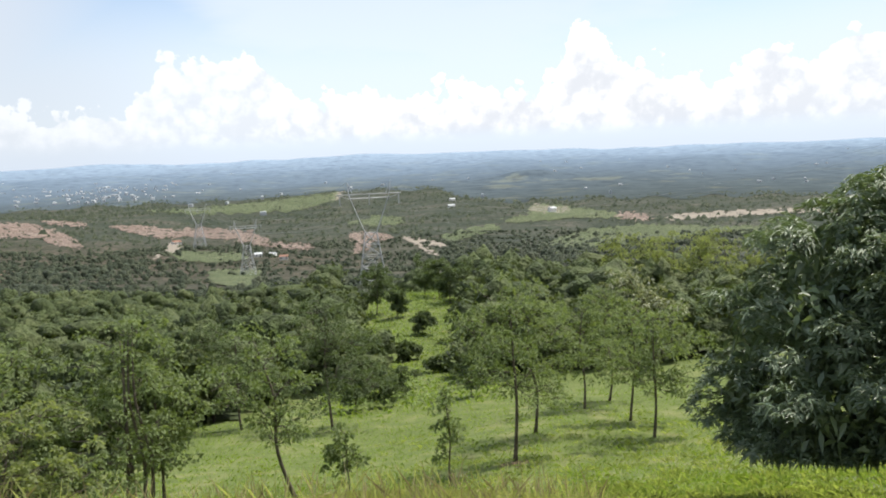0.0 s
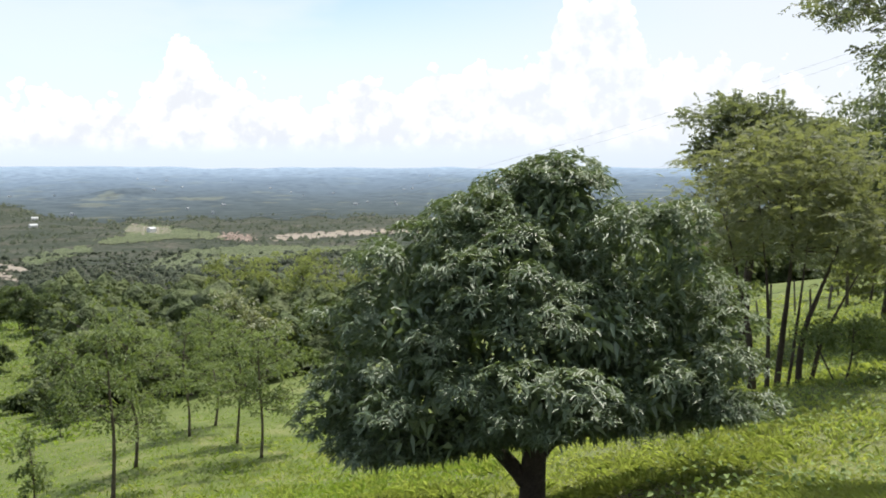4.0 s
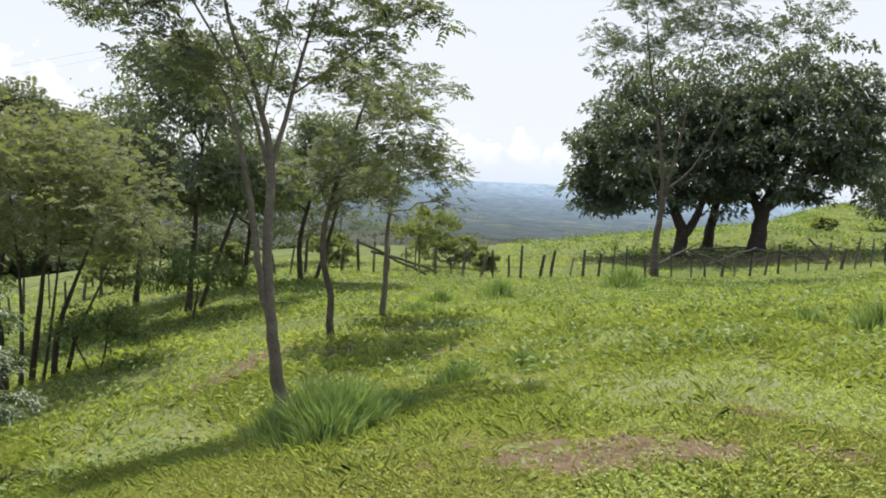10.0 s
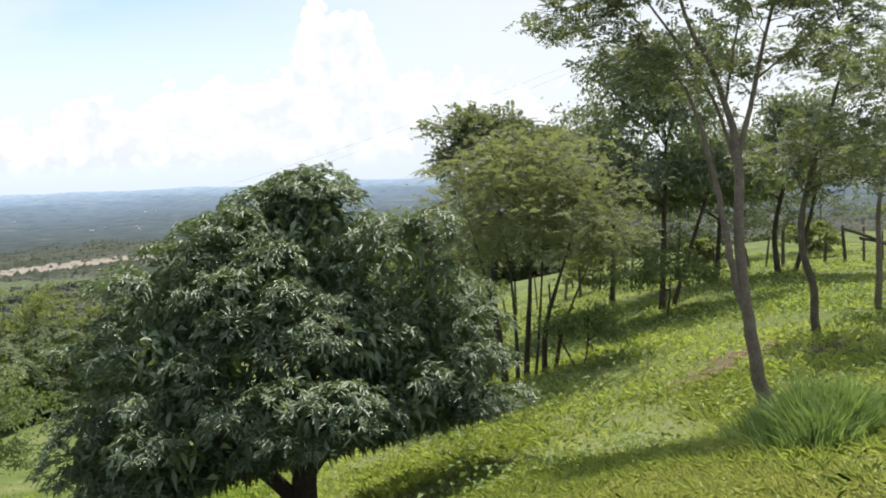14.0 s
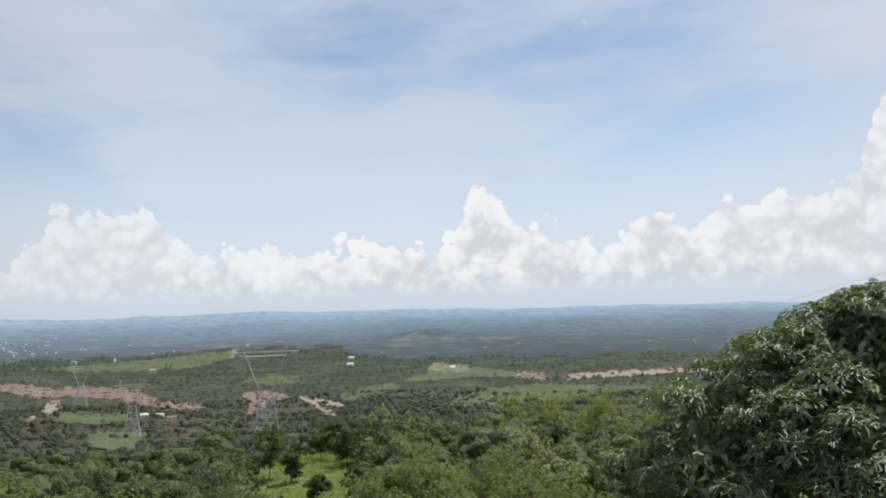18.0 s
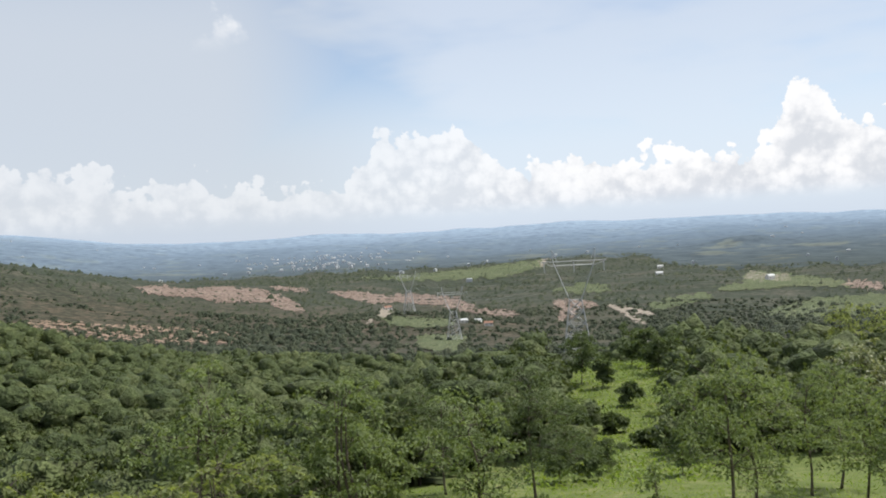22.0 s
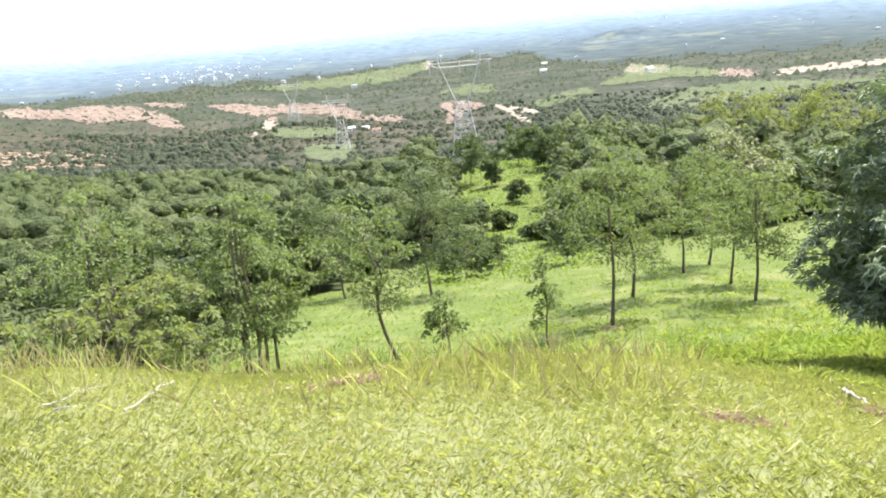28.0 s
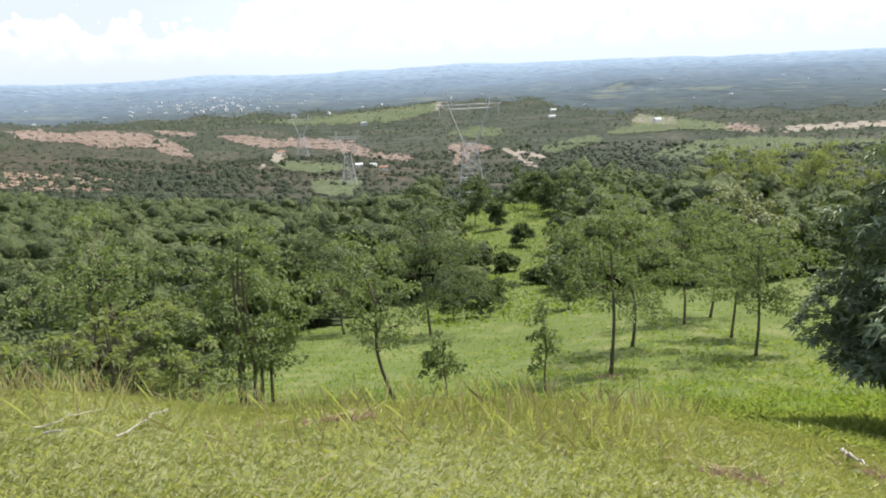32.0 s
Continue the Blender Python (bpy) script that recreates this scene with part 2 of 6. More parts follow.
DARK_BARK = material("dark_bark", [(0.035, 0.028, 0.022), (0.07, 0.055, 0.045), (0.12, 0.10, 0.085)], 0.25, 7, 0.9, 0.6, 0.4)
POST_WOOD = material("weathered_post", [(0.045, 0.038, 0.03), (0.10, 0.085, 0.07), (0.19, 0.17, 0.145)], 0.3, 9, 0.9, 0.5, 0.45, 0, "object")
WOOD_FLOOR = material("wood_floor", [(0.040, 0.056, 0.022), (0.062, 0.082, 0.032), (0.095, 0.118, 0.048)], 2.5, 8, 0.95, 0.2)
GRASS_BLADE = material("grass_blade", [(0.25, 0.31, 0.100), (0.335, 0.385, 0.142), (0.43, 0.44, 0.21)], 1.6, 8, 0.7, 0, 0.4, 0.48, "island", gloss=0.12, own_share=0.4)
SLOPE_BLADE = material("slope_grass", [(0.16, 0.24, 0.045), (0.225, 0.305, 0.065), (0.30, 0.35, 0.105)], 1.6, 8, 0.75, 0, 0.4, 0.4, "island", gloss=0.1, own_share=0.4)
KNOT_BLADE = material("knot_grass", [(0.27, 0.34, 0.115), (0.36, 0.415, 0.165), (0.46, 0.475, 0.24)], 0.8, 8, 0.7, 0, 0.4, 0.5, "island", gloss=0.12, own_share=0.35)
TUFT_BLADE = material("tuft_blade", [(0.15, 0.23, 0.085), (0.235, 0.32, 0.125), (0.34, 0.41, 0.20)], 0.8, 8, 0.55, 0, 0.36, 0.3, "island")
FORE_BLADE = material("foreground_grass", [(0.31, 0.335, 0.15), (0.40, 0.415, 0.21), (0.50, 0.475, 0.30)], 1.6, 8, 0.75, 0, 0.45, 0.55, "island", gloss=0.1, own_share=0.3)
WEED_LEAF = material("weed_leaf", [(0.17, 0.235, 0.060), (0.235, 0.30, 0.085), (0.32, 0.365, 0.13)], 1.0, 8, 0.6, 0, 0.4, 0.2, "island")
LIME_WEED = material("lime_weed", [(0.27, 0.36, 0.10), (0.36, 0.44, 0.14), (0.46, 0.51, 0.20)], 1.0, 8, 0.6, 0, 0.4, 0.45, "island")
CLUMP_LEAF = material("clump_leaf", [(0.115, 0.175, 0.048), (0.17, 0.235, 0.068), (0.26, 0.315, 0.105)], 1.0, 8, 0.6, 0, 0.4, 0.25, "island", own_share=0.35)
STRAW = material("dry_straw", [(0.22, 0.17, 0.09), (0.38, 0.31, 0.18), (0.52, 0.45, 0.30)], 0.3, 8, 0.8, 0, 0.4, 0.1, "island")
DEAD_WOOD = material("bleached_wood", [(0.25, 0.23, 0.19), (0.38, 0.35, 0.30), (0.50, 0.47, 0.42)], 0.1, 8, 0.85, 0.4)
RED_SOIL = material("red_soil", [(0.15, 0.105, 0.075), (0.25, 0.178, 0.128), (0.35, 0.275, 0.21)], 6, 9, 0.95, 0.5, 0.4)
HILL_SOIL = material("hill_soil", [(0.072, 0.050, 0.031), (0.13, 0.09, 0.056), (0.21, 0.155, 0.10)], 0.3, 7, 0.95, 0.9, 0.4)
RED_DIG = material("red_diggings", [(0.17, 0.120, 0.094), (0.265, 0.20, 0.162), (0.35, 0.29, 0.245)], 40, 9, 0.95, 0.4, 0.4, clump=5.0)
PALE_DIRT = material("pale_dirt", [(0.175, 0.147, 0.115), (0.245, 0.213, 0.172), (0.315, 0.285, 0.238)], 20, 9, 0.95, 0.4, 0.4)
PASTURE = material("pasture", [(0.080, 0.105, 0.048), (0.115, 0.140, 0.066), (0.165, 0.180, 0.098)], 60, 8, 0.95, 0.2, 0.4, clump=3.0)
STEEL = material("galvanised_steel", [(0.40, 0.41, 0.42), (0.50, 0.51, 0.52)], 2, 8, 0.5, 0, 0.4, 0, "", 0.5)
WIRE = material("wire", [(0.20, 0.20, 0.21), (0.30, 0.30, 0.31)], 2, 8, 0.5, 0, 0.4, 0, "", 0.6)
WHITE_WALL = material("white_wall", [(0.66, 0.65, 0.62), (0.78, 0.77, 0.75)], 2, 8, 0.85, 0.1)
# pale house walls, greyed in the colour for haze over the distance
HAZED_WALL = material("hazed_wall", [(0.32, 0.34, 0.36), (0.50, 0.52, 0.54)], 30, 8, 0.85, 0.1)
ROOF_TILE = material("roof_tile", [(0.20, 0.11, 0.08), (0.32, 0.19, 0.14)], 2, 8, 0.85, 0.2)
ROOF_GREY = material("grey_roof", [(0.45, 0.46, 0.47), (0.60, 0.61, 0.62)], 2, 8, 0.7, 0.2)


def ground_material():
    """Meadow close by; dry scrub soil with grey-green growth across the plain."""
    m = bpy.data.materials.new("ground_cover")
    m.use_nodes = True
    tree = m.node_tree
    tree.nodes.clear()
    node, link = graph(tree)
    pos = node("ShaderNodeNewGeometry").outputs["Position"]

    def tex(scale, detail=5, rough=0.6):
        n = node("ShaderNodeTexNoise", Scale=scale, Detail=detail, Roughness=rough)
        link(pos, n.inputs["Vector"])
        return n.outputs["Fac"]

    def ramp(value, stops):
        n = node("ShaderNodeValToRGB")
        link(value, n.inputs[0])
        els = n.color_ramp.elements
        while len(els) < len(stops):
            els.new(0.5)
        for el, (p, c) in zip(els, stops):
            el.position, el.color = p, (*c, 1)
        return n.outputs[0]

    def mix(f, a, b):
        n = node("ShaderNodeMix", data_type="RGBA")
        link(f, n.inputs[0])
        link(a, n.inputs[6])
        link(b, n.inputs[7])
        return n.outputs[2]

    def step(value, lo, hi):
        n = node("ShaderNodeMapRange", interpolation_type="SMOOTHSTEP")
        link(value, n.inputs["Value"])
        n.inputs["From Min"].default_value, n.inputs["From Max"].default_value = lo, hi
        return n.outputs["Result"]

    meadow = ramp(tex(0.9, 6, 0.65), [(0.30, (0.075, 0.105, 0.028)), (0.48, (0.115, 0.148, 0.045)), (0.66, (0.185, 0.192, 0.08))])
    lush = ramp(tex(5.0, 5, 0.7), [(0.3, (0.058, 0.09, 0.022)), (0.7, (0.15, 0.18, 0.055))])
    patch = step(tex(0.16, 4, 0.55), 0.42, 0.60)
    near = mix(patch, meadow, lush)
    thatch = ramp(tex(14.0, 4, 0.7), [(0.3, (0.14, 0.158, 0.066)), (0.55, (0.195, 0.208, 0.098)), (0.75, (0.265, 0.25, 0.145))])
    reach = node("ShaderNodeVectorMath", operation="LENGTH")
    link(pos, reach.inputs[0])
    near = mix(step(reach.outputs["Value"], 9.0, 22.0), thatch, near)
    soil = ramp(tex(3.0), [(0.3, (0.15, 0.085, 0.05)), (0.7, (0.30, 0.20, 0.11))])
    bare = step(tex(0.33, 5, 0.65), 0.66, 0.76)
    near = mix(bare, near, soil)
    scrub = ramp(tex(0.012, 6, 0.68), [(0.30, (0.034, 0.046, 0.031)), (0.46, (0.052, 0.064, 0.045)), (0.56, (0.074, 0.080, 0.060)), (0.68, (0.11, 0.102, 0.080))])
    brown = ramp(tex(0.05, 6, 0.7), [(0.32, (0.044, 0.050, 0.034)), (0.5, (0.074, 0.069, 0.049)), (0.66, (0.135, 0.108, 0.080))])
    away = node("ShaderNodeVectorMath", operation="DISTANCE")
    link(pos, away.inputs[0])
    away.inputs[1].default_value = (-270, 640, -75)
    scrub = mix(step(away.outputs["Value"], 480.0, 140.0), scrub, brown)
    thicket = ramp(tex(0.16, 5, 0.7), [(0.44, (0.45, 0.47, 0.42)), (0.60, (1.15, 1.12, 1.1))])
    dotted = node("ShaderNodeMix", data_type="RGBA", blend_type="MULTIPLY")
    dotted.inputs[0].default_value = 1.0
    link(scrub, dotted.inputs[6])
    link(thicket, dotted.inputs[7])
    scrub = dotted.outputs[2]
    length = node("ShaderNodeVectorMath", operation="LENGTH")
    link(pos, length.inputs[0])
    far = step(length.outputs["Value"], 170.0, 330.0)
    colour = mix(far, near, scrub)
    shader = node("ShaderNodeBsdfPrincipled", Roughness=0.95)
    shader.inputs["Specular IOR Level"].default_value = 0.15
    link(colour, shader.inputs["Base Color"])
    b = node("ShaderNodeBump", Strength=0.6, Distance=0.06)
    link(tex(9.0, 6, 0.7), b.inputs["Height"])
    link(b.outputs[0], shader.inputs["Normal"])
    out = node("ShaderNodeOutputMaterial")
    link(shader.outputs[0], out.inputs[0])
    return m


GROUND = ground_material()


# ---- mesh helpers ----
def mesh_np(name, verts, faces):
    """A mesh from arrays of corners and of equal-sided faces."""
    verts, faces = np.asarray(verts, dtype=np.float32), np.asarray(faces, dtype=np.int32)
    me = bpy.data.meshes.new(name)
    sides = faces.shape[1]
    me.vertices.add(len(verts))
    me.vertices.foreach_set("co", verts.ravel())
    me.loops.add(faces.size)
    me.loops.foreach_set("vertex_index", faces.ravel())
    me.polygons.add(len(faces))
    me.polygons.foreach_set("loop_start", np.arange(0, faces.size, sides, dtype=np.int32))
    me.update(calc_edges=True)
    return me


def part(name, me, mat, parent=None, label="", smooth=False):
    ob = new(name, me)
    if not me.materials:
        me.materials.append(mat)
    if smooth:
        me.polygons.foreach_set("use_smooth", [True] * len(me.polygons))
    if parent is not None:
        ob.parent = parent
    if label:
        ob["label"] = label
    return ob


def tube_arrays(points, radii, sides=8, start=0):
    """A tapered tube along points, closed at both ends by its last ring drawn to a point."""
    points = np.asarray(points, float)
    radii = np.asarray(radii, float)
    n = len(points)
    along = np.gradient(points, axis=0)
    along /= np.linalg.norm(along, axis=1)[:, None] + 1e-9
    side = np.cross(along, (0.31, 0.95, 0.12))
    side /= np.linalg.norm(side, axis=1)[:, None] + 1e-9
    up = np.cross(along, side)
    a = np.arange(sides) * 2 * np.pi / sides
    ring = side[:, None] * np.cos(a)[None, :, None] + up[:, None] * np.sin(a)[None, :, None]
    verts = (points[:, None] + ring * radii[:, None, None]).reshape(-1, 3)
    i, j = np.meshgrid(np.arange(n - 1), np.arange(sides), indexing="ij")
    k = (j + 1) % sides
    quads = np.stack([i * sides + j, i * sides + k, (i + 1) * sides + k, (i + 1) * sides + j], -1).reshape(-1, 4) + start
    ends = np.array([points[0], points[-1]])
    verts = np.concatenate([verts, ends])
    base, tip = n * sides, n * sides + 1
    jj = np.arange(sides)
    kk = (jj + 1) % sides
    caps = np.concatenate([np.stack([jj * 0 + base, kk, jj, jj * 0 + base], -1),
                           np.stack([jj * 0 + tip, (n - 1) * sides + jj, (n - 1) * sides + kk, jj * 0 + tip], -1)]) + start
    return verts, quads, caps


def tubes(name, lines, sides=8):
    """One mesh of several tubes; each line is (points, radii)."""
    verts, faces, start = [], [], 0
    for points, radii in lines:
        v, q, c = tube_arrays(points, radii, sides, start)
        verts.append(v)
        faces += [tuple(f) for f in q.tolist()] + [tuple(f[:3]) for f in c.tolist()]
        start += len(v)
    me = bpy.data.meshes.new(name)
    me.from_pydata(np.concatenate(verts).tolist(), [], faces)
    me.update()
    return me


def leaf_arrays(rng, at, way, length, width, curl=0.25, face=None, jitter=0.35):
    """Folded leaves: each a keel from foot to tip with a wing on both sides, in two faces."""
    n = len(at)
    way = way / (np.linalg.norm(way, axis=1)[:, None] + 1e-9)
    side = np.cross(way, rng.normal(size=(n, 3)) if face is None else face + rng.normal(size=(n, 3)) * jitter)
    side /= np.linalg.norm(side, axis=1)[:, None] + 1e-9
    over = np.cross(side, way)
    length, width = np.broadcast_to(length, n)[:, None], np.broadcast_to(width, n)[:, None]
    tip = at + way * length - np.array([0, 0, 1.0]) * length * curl
    mid = at + way * length * 0.5
    left = mid + side * width * 0.5 + over * width * 0.12
    right = mid - side * width * 0.5 + over * width * 0.12
    verts = np.stack([at, left, tip, right], 1).reshape(-1, 3)
    k = np.arange(n)[:, None] * 4
    faces = np.concatenate([k + np.array([0, 2, 1]), k + np.array([0, 3, 2])], 1).reshape(-1, 3)
    return verts, faces


def feather_arrays(rng, at, way, length, width, pairs=5):
    """Compound leaves: leaflets in pairs along a drooping midrib, two faces each."""
    n = len(at)
    way = way / (np.linalg.norm(way, axis=1)[:, None] + 1e-9)
    side = np.cross(way, np.array([0, 0, 1.0]) + rng.normal(size=(n, 3)) * 0.35)
    side /= np.linalg.norm(side, axis=1)[:, None] + 1e-9
    feet, dirs, sizes, faces = [], [], [], []
    up = np.cross(side, way)
    for k in range(pairs):
        t = (k + 0.6) / pairs
        foot = at + way * (length * t)[:, None] - np.array([0, 0, 1.0]) * (length * 0.3 * t * t)[:, None]
        for wing in (-1, 1):
            feet.append(foot)
            dirs.append(side * wing + way * 0.45 + rng.normal(size=(n, 3)) * 0.15)
            sizes.append(length * (0.42 - 0.16 * abs(t - 0.45)))
            faces.append(up)
    long = np.concatenate(sizes)
    return leaf_arrays(rng, np.concatenate(feet), np.concatenate(dirs), long, long * width, 0.18, np.concatenate(faces), 0.3)


def ball(rng, n):
    v = rng.normal(size=(n, 3))
    return v / np.linalg.norm(v, axis=1)[:, None]


def hazed_material():
    """Far woods and paler fields, with haze painted in, bluer with every mile."""
    m = bpy.data.materials.new("hazed_country")
    m.use_nodes = True
    tree = m.node_tree
    tree.nodes.clear()
    node, link = graph(tree)
    pos = node("ShaderNodeNewGeometry").outputs["Position"]
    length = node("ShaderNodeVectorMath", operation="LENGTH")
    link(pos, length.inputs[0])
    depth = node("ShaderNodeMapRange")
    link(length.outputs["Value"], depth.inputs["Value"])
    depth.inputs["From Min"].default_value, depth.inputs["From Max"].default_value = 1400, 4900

    def tex(scale, detail):
        n = node("ShaderNodeTexNoise", Scale=scale, Detail=detail, Roughness=0.65)
        link(pos, n.inputs["Vector"])
        return n.outputs["Fac"]

    def ramp(value, stops):
        n = node("ShaderNodeValToRGB")
        link(value, n.inputs[0])
        els = n.color_ramp.elements
        while len(els) < len(stops):
            els.new(0.5)
        for el, (p, c) in zip(els, stops):
            el.position, el.color = p, (*c, 1)
        return n.outputs[0]

    # both ramps fade to pale blue: aerial haze put into the base colour
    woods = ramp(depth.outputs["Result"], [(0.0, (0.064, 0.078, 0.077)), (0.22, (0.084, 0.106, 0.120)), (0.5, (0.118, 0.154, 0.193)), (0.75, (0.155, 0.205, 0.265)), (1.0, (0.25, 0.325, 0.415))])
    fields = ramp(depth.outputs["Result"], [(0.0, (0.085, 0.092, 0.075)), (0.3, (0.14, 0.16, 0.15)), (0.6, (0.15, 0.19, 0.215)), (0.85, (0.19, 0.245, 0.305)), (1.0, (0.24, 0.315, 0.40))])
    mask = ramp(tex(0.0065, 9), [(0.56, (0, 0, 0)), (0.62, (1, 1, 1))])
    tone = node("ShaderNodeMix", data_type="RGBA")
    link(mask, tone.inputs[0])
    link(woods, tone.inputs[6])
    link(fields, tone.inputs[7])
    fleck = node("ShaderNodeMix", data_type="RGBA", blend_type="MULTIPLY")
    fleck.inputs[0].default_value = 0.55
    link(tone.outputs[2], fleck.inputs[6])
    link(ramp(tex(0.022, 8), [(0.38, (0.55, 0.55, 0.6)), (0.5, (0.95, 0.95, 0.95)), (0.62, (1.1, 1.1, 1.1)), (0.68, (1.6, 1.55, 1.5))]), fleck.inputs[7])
    shader = node("ShaderNodeBsdfPrincipled", Roughness=1.0)
    shader.inputs["Specular IOR Level"].default_value = 0.0
    link(fleck.outputs[2], shader.inputs["Base Color"])
    out = node("ShaderNodeOutputMaterial")
    link(shader.outputs[0], out.inputs[0])
    return m


HAZED_COUNTRY = hazed_material()


# ---- the lie of the land: height by bearing and distance ----
HILL_BEARINGS = (-60, -45, -30, -15, 0, 12, 25, 38, 54, 70, 85, 100, 106, 118)
HILL_TOP = {
    2.5: (0, 0, 0, 0, 0, 0, 0, 0, 0, 0, 0, 0, 0, 0),
    5: (0, 0, -0.1, -0.45, -0.5, -0.58, -0.7, -0.8, -0.5, -0.3, -0.1, 0, 0, 0),
    8: (-0.1, -0.5, -1.3, -1.9, -2.0, -2.0, -2.0, -2.15, -1.6, -1.05, -0.5, 0, 0.02, 0.1),
    12: (-0.9, -1.9, -2.9, -3.6, -3.8, -3.75, -3.55, -3.5, -2.6, -1.93, -1.0, -0.2, -0.1, 0.15),
    17: (-2.5, -4.0, -4.9, -5.5, -5.8, -5.85, -5.3, -4.6, -3.0, -2.0, -1.3, -0.5, -0.25, 0.2),
    24: (-5.5, -7.0, -7.5, -8.1, -8.5, -8.2, -7.6, -6.5, -4.0, -2.3, -1.9, -1.0, -0.65, 0.0),
}
HILL_FOOT = {
    34: (-10, -12, -11.5, -10.6, -10.8, -9.9, -9.6, -8.0, -4.4, -2.7, -2.4, -1.8, -1.2, -0.6),
    50: (-16, -18, -16, -14, -14, -13.2, -12, -9.5, -6, -3.8, -3.0, -1.7, -1.0, -1.1),
    75: (-21, -23, -22, -20, -17.5, -17, -16, -13, -9, -6, -4.4, -0.9, -0.2, -2.2),
    120: (-22, -25, -27, -27, -19.5, -20.5, -22, -20, -16, -14, -13, -5, 1.2, -5.5),
    180: (-12, -20, -30, -36, -32, -31, -32, -33, -32, -32, -30, -16, -9, -12),
    260: (-2, -9.5, -34, -46, -50, -48, -48, -50, -52, -55, -52, -40, -33, -25),
}
PLAIN_BEARINGS = (-60, -48, -38, -28, -15, 0, 15, 30, 50, 80, 118)
PLAIN = {
    400: (-12, -22, -40, -50, -58, -64, -62, -62, -66, -66, -45),
    700: (-10, -26, -52, -72, -82, -88, -84, -84, -88, -90, -70),
    1200: (34, 20, -12, -58, -90, -100, -92, -92, -96, -98, -85),
    2000: (0, -30, -70, -95, -100, -98, -104, -104, -104, -104, -100),
    3200: (20, -10, -50, -95, -98, -98, -98, -96, -98, -98, -98),
    4300: (85, 70, 60, -34, -66, -70, -68, -74, -70, -62, -64),
    4950: (120, 110, 95, 0, -14, -19, -30, -42, -38, -14, -10),
}


def spline(values, at):
    """Catmull-Rom through rows of values at fractional row numbers."""
    n = len(values)
    i = np.clip(np.floor(at).astype(int), 0, n - 2)
    t = (at - i)[..., None] if values.ndim > 1 else at - i
    p0, p1, p2, p3 = (values[np.clip(i + k, 0, n - 1)] for k in (-1, 0, 1, 2))
    return p1 + 0.5 * t * (p2 - p0 + t * (2 * p0 - 5 * p1 + 4 * p2 - p3 + t * (3 * (p1 - p2) + p3 - p0)))


FINE = np.arange(-60, 300.5, 1.0)
RINGS = [0.0] + sorted(list(HILL_TOP) + list(HILL_FOOT) + list(PLAIN))


def ring_heights():
    rows = [np.zeros(len(FINE))]
    for d in RINGS[1:]:
        near = d <= 260
        cols = HILL_BEARINGS if near else PLAIN_BEARINGS
        vals = np.array(HILL_TOP.get(d) or HILL_FOOT.get(d) or PLAIN.get(d), float)
        cols, vals = np.array(list(cols) + [300.0]), np.append(vals, vals[0])
        rows.append(spline(vals, np.interp(FINE, cols, np.arange(len(cols)))))
    return np.array(rows)


RING_Z = ring_heights()
RING_AT = np.log(np.array(RINGS) + 1.0)


def wobble(x, y, size, seed):
    """Smooth unevenness from a few crossing waves, -1 to 1."""
    r = np.random.RandomState(seed)
    total = np.zeros_like(x)
    for _ in range(7):
        a, k, ph = r.uniform(0, 6.283), r.uniform(0.5, 2.0), r.uniform(0, 6.283)
        total += np.sin((x * np.cos(a) + y * np.sin(a)) * k * 6.283 / size + ph) / k
    return total / 4.5


def land(x, y):
    """Height of the ground."""
    x, y = np.asarray(x, float), np.asarray(y, float)
    d = np.hypot(x, y)
    b = (np.degrees(np.arctan2(x, y)) + 60) % 360
    col = b
    row = np.interp(np.log(d + 1.0), RING_AT, np.arange(len(RINGS)))
    c0 = np.clip(np.floor(col).astype(int), 0, len(FINE) - 2)
    ct = col - c0
    i = np.clip(np.floor(row).astype(int), 0, len(RINGS) - 2)
    t = row - i

    def at(k):
        k = np.clip(k, 0, len(RINGS) - 1)
        return RING_Z[k, c0] * (1 - ct) + RING_Z[k, c0 + 1] * ct

    p0, p1, p2, p3 = at(i - 1), at(i), at(i + 1), at(i + 2)
    z = p1 + 0.5 * t * (p2 - p0 + t * (2 * p0 - 5 * p1 + 4 * p2 - p3 + t * (3 * (p1 - p2) + p3 - p0)))
    z = z + wobble(x, y, 2.6, 5) * 0.035 * np.clip(d / 4, 0, 1) * (d < 300)
    z = z + wobble(x, y, 60, 6) * 0.5 * np.clip((d - 45) / 60, 0, 1)
    z = z + wobble(x, y, 420, 7) * 5.0 * np.clip((d - 420) / 500, 0, 1)
    z = z + 27.0 * np.exp(-(((x - 500) / 110) ** 2 + ((y - 2551) / 90) ** 2))
    z = z + wobble(x, y, 1500, 8) * 9.0 * np.clip((d - 1500) / 1500, 0, 1)
    return z


def spot(b, d, lift=0.0):
    """The place on the ground at a bearing (degrees) and distance (metres) from the lookout."""
    x, y = d * math.sin(radians(b)), d * math.cos(radians(b))
    return Vector((x, y, float(land(x, y)) + lift))


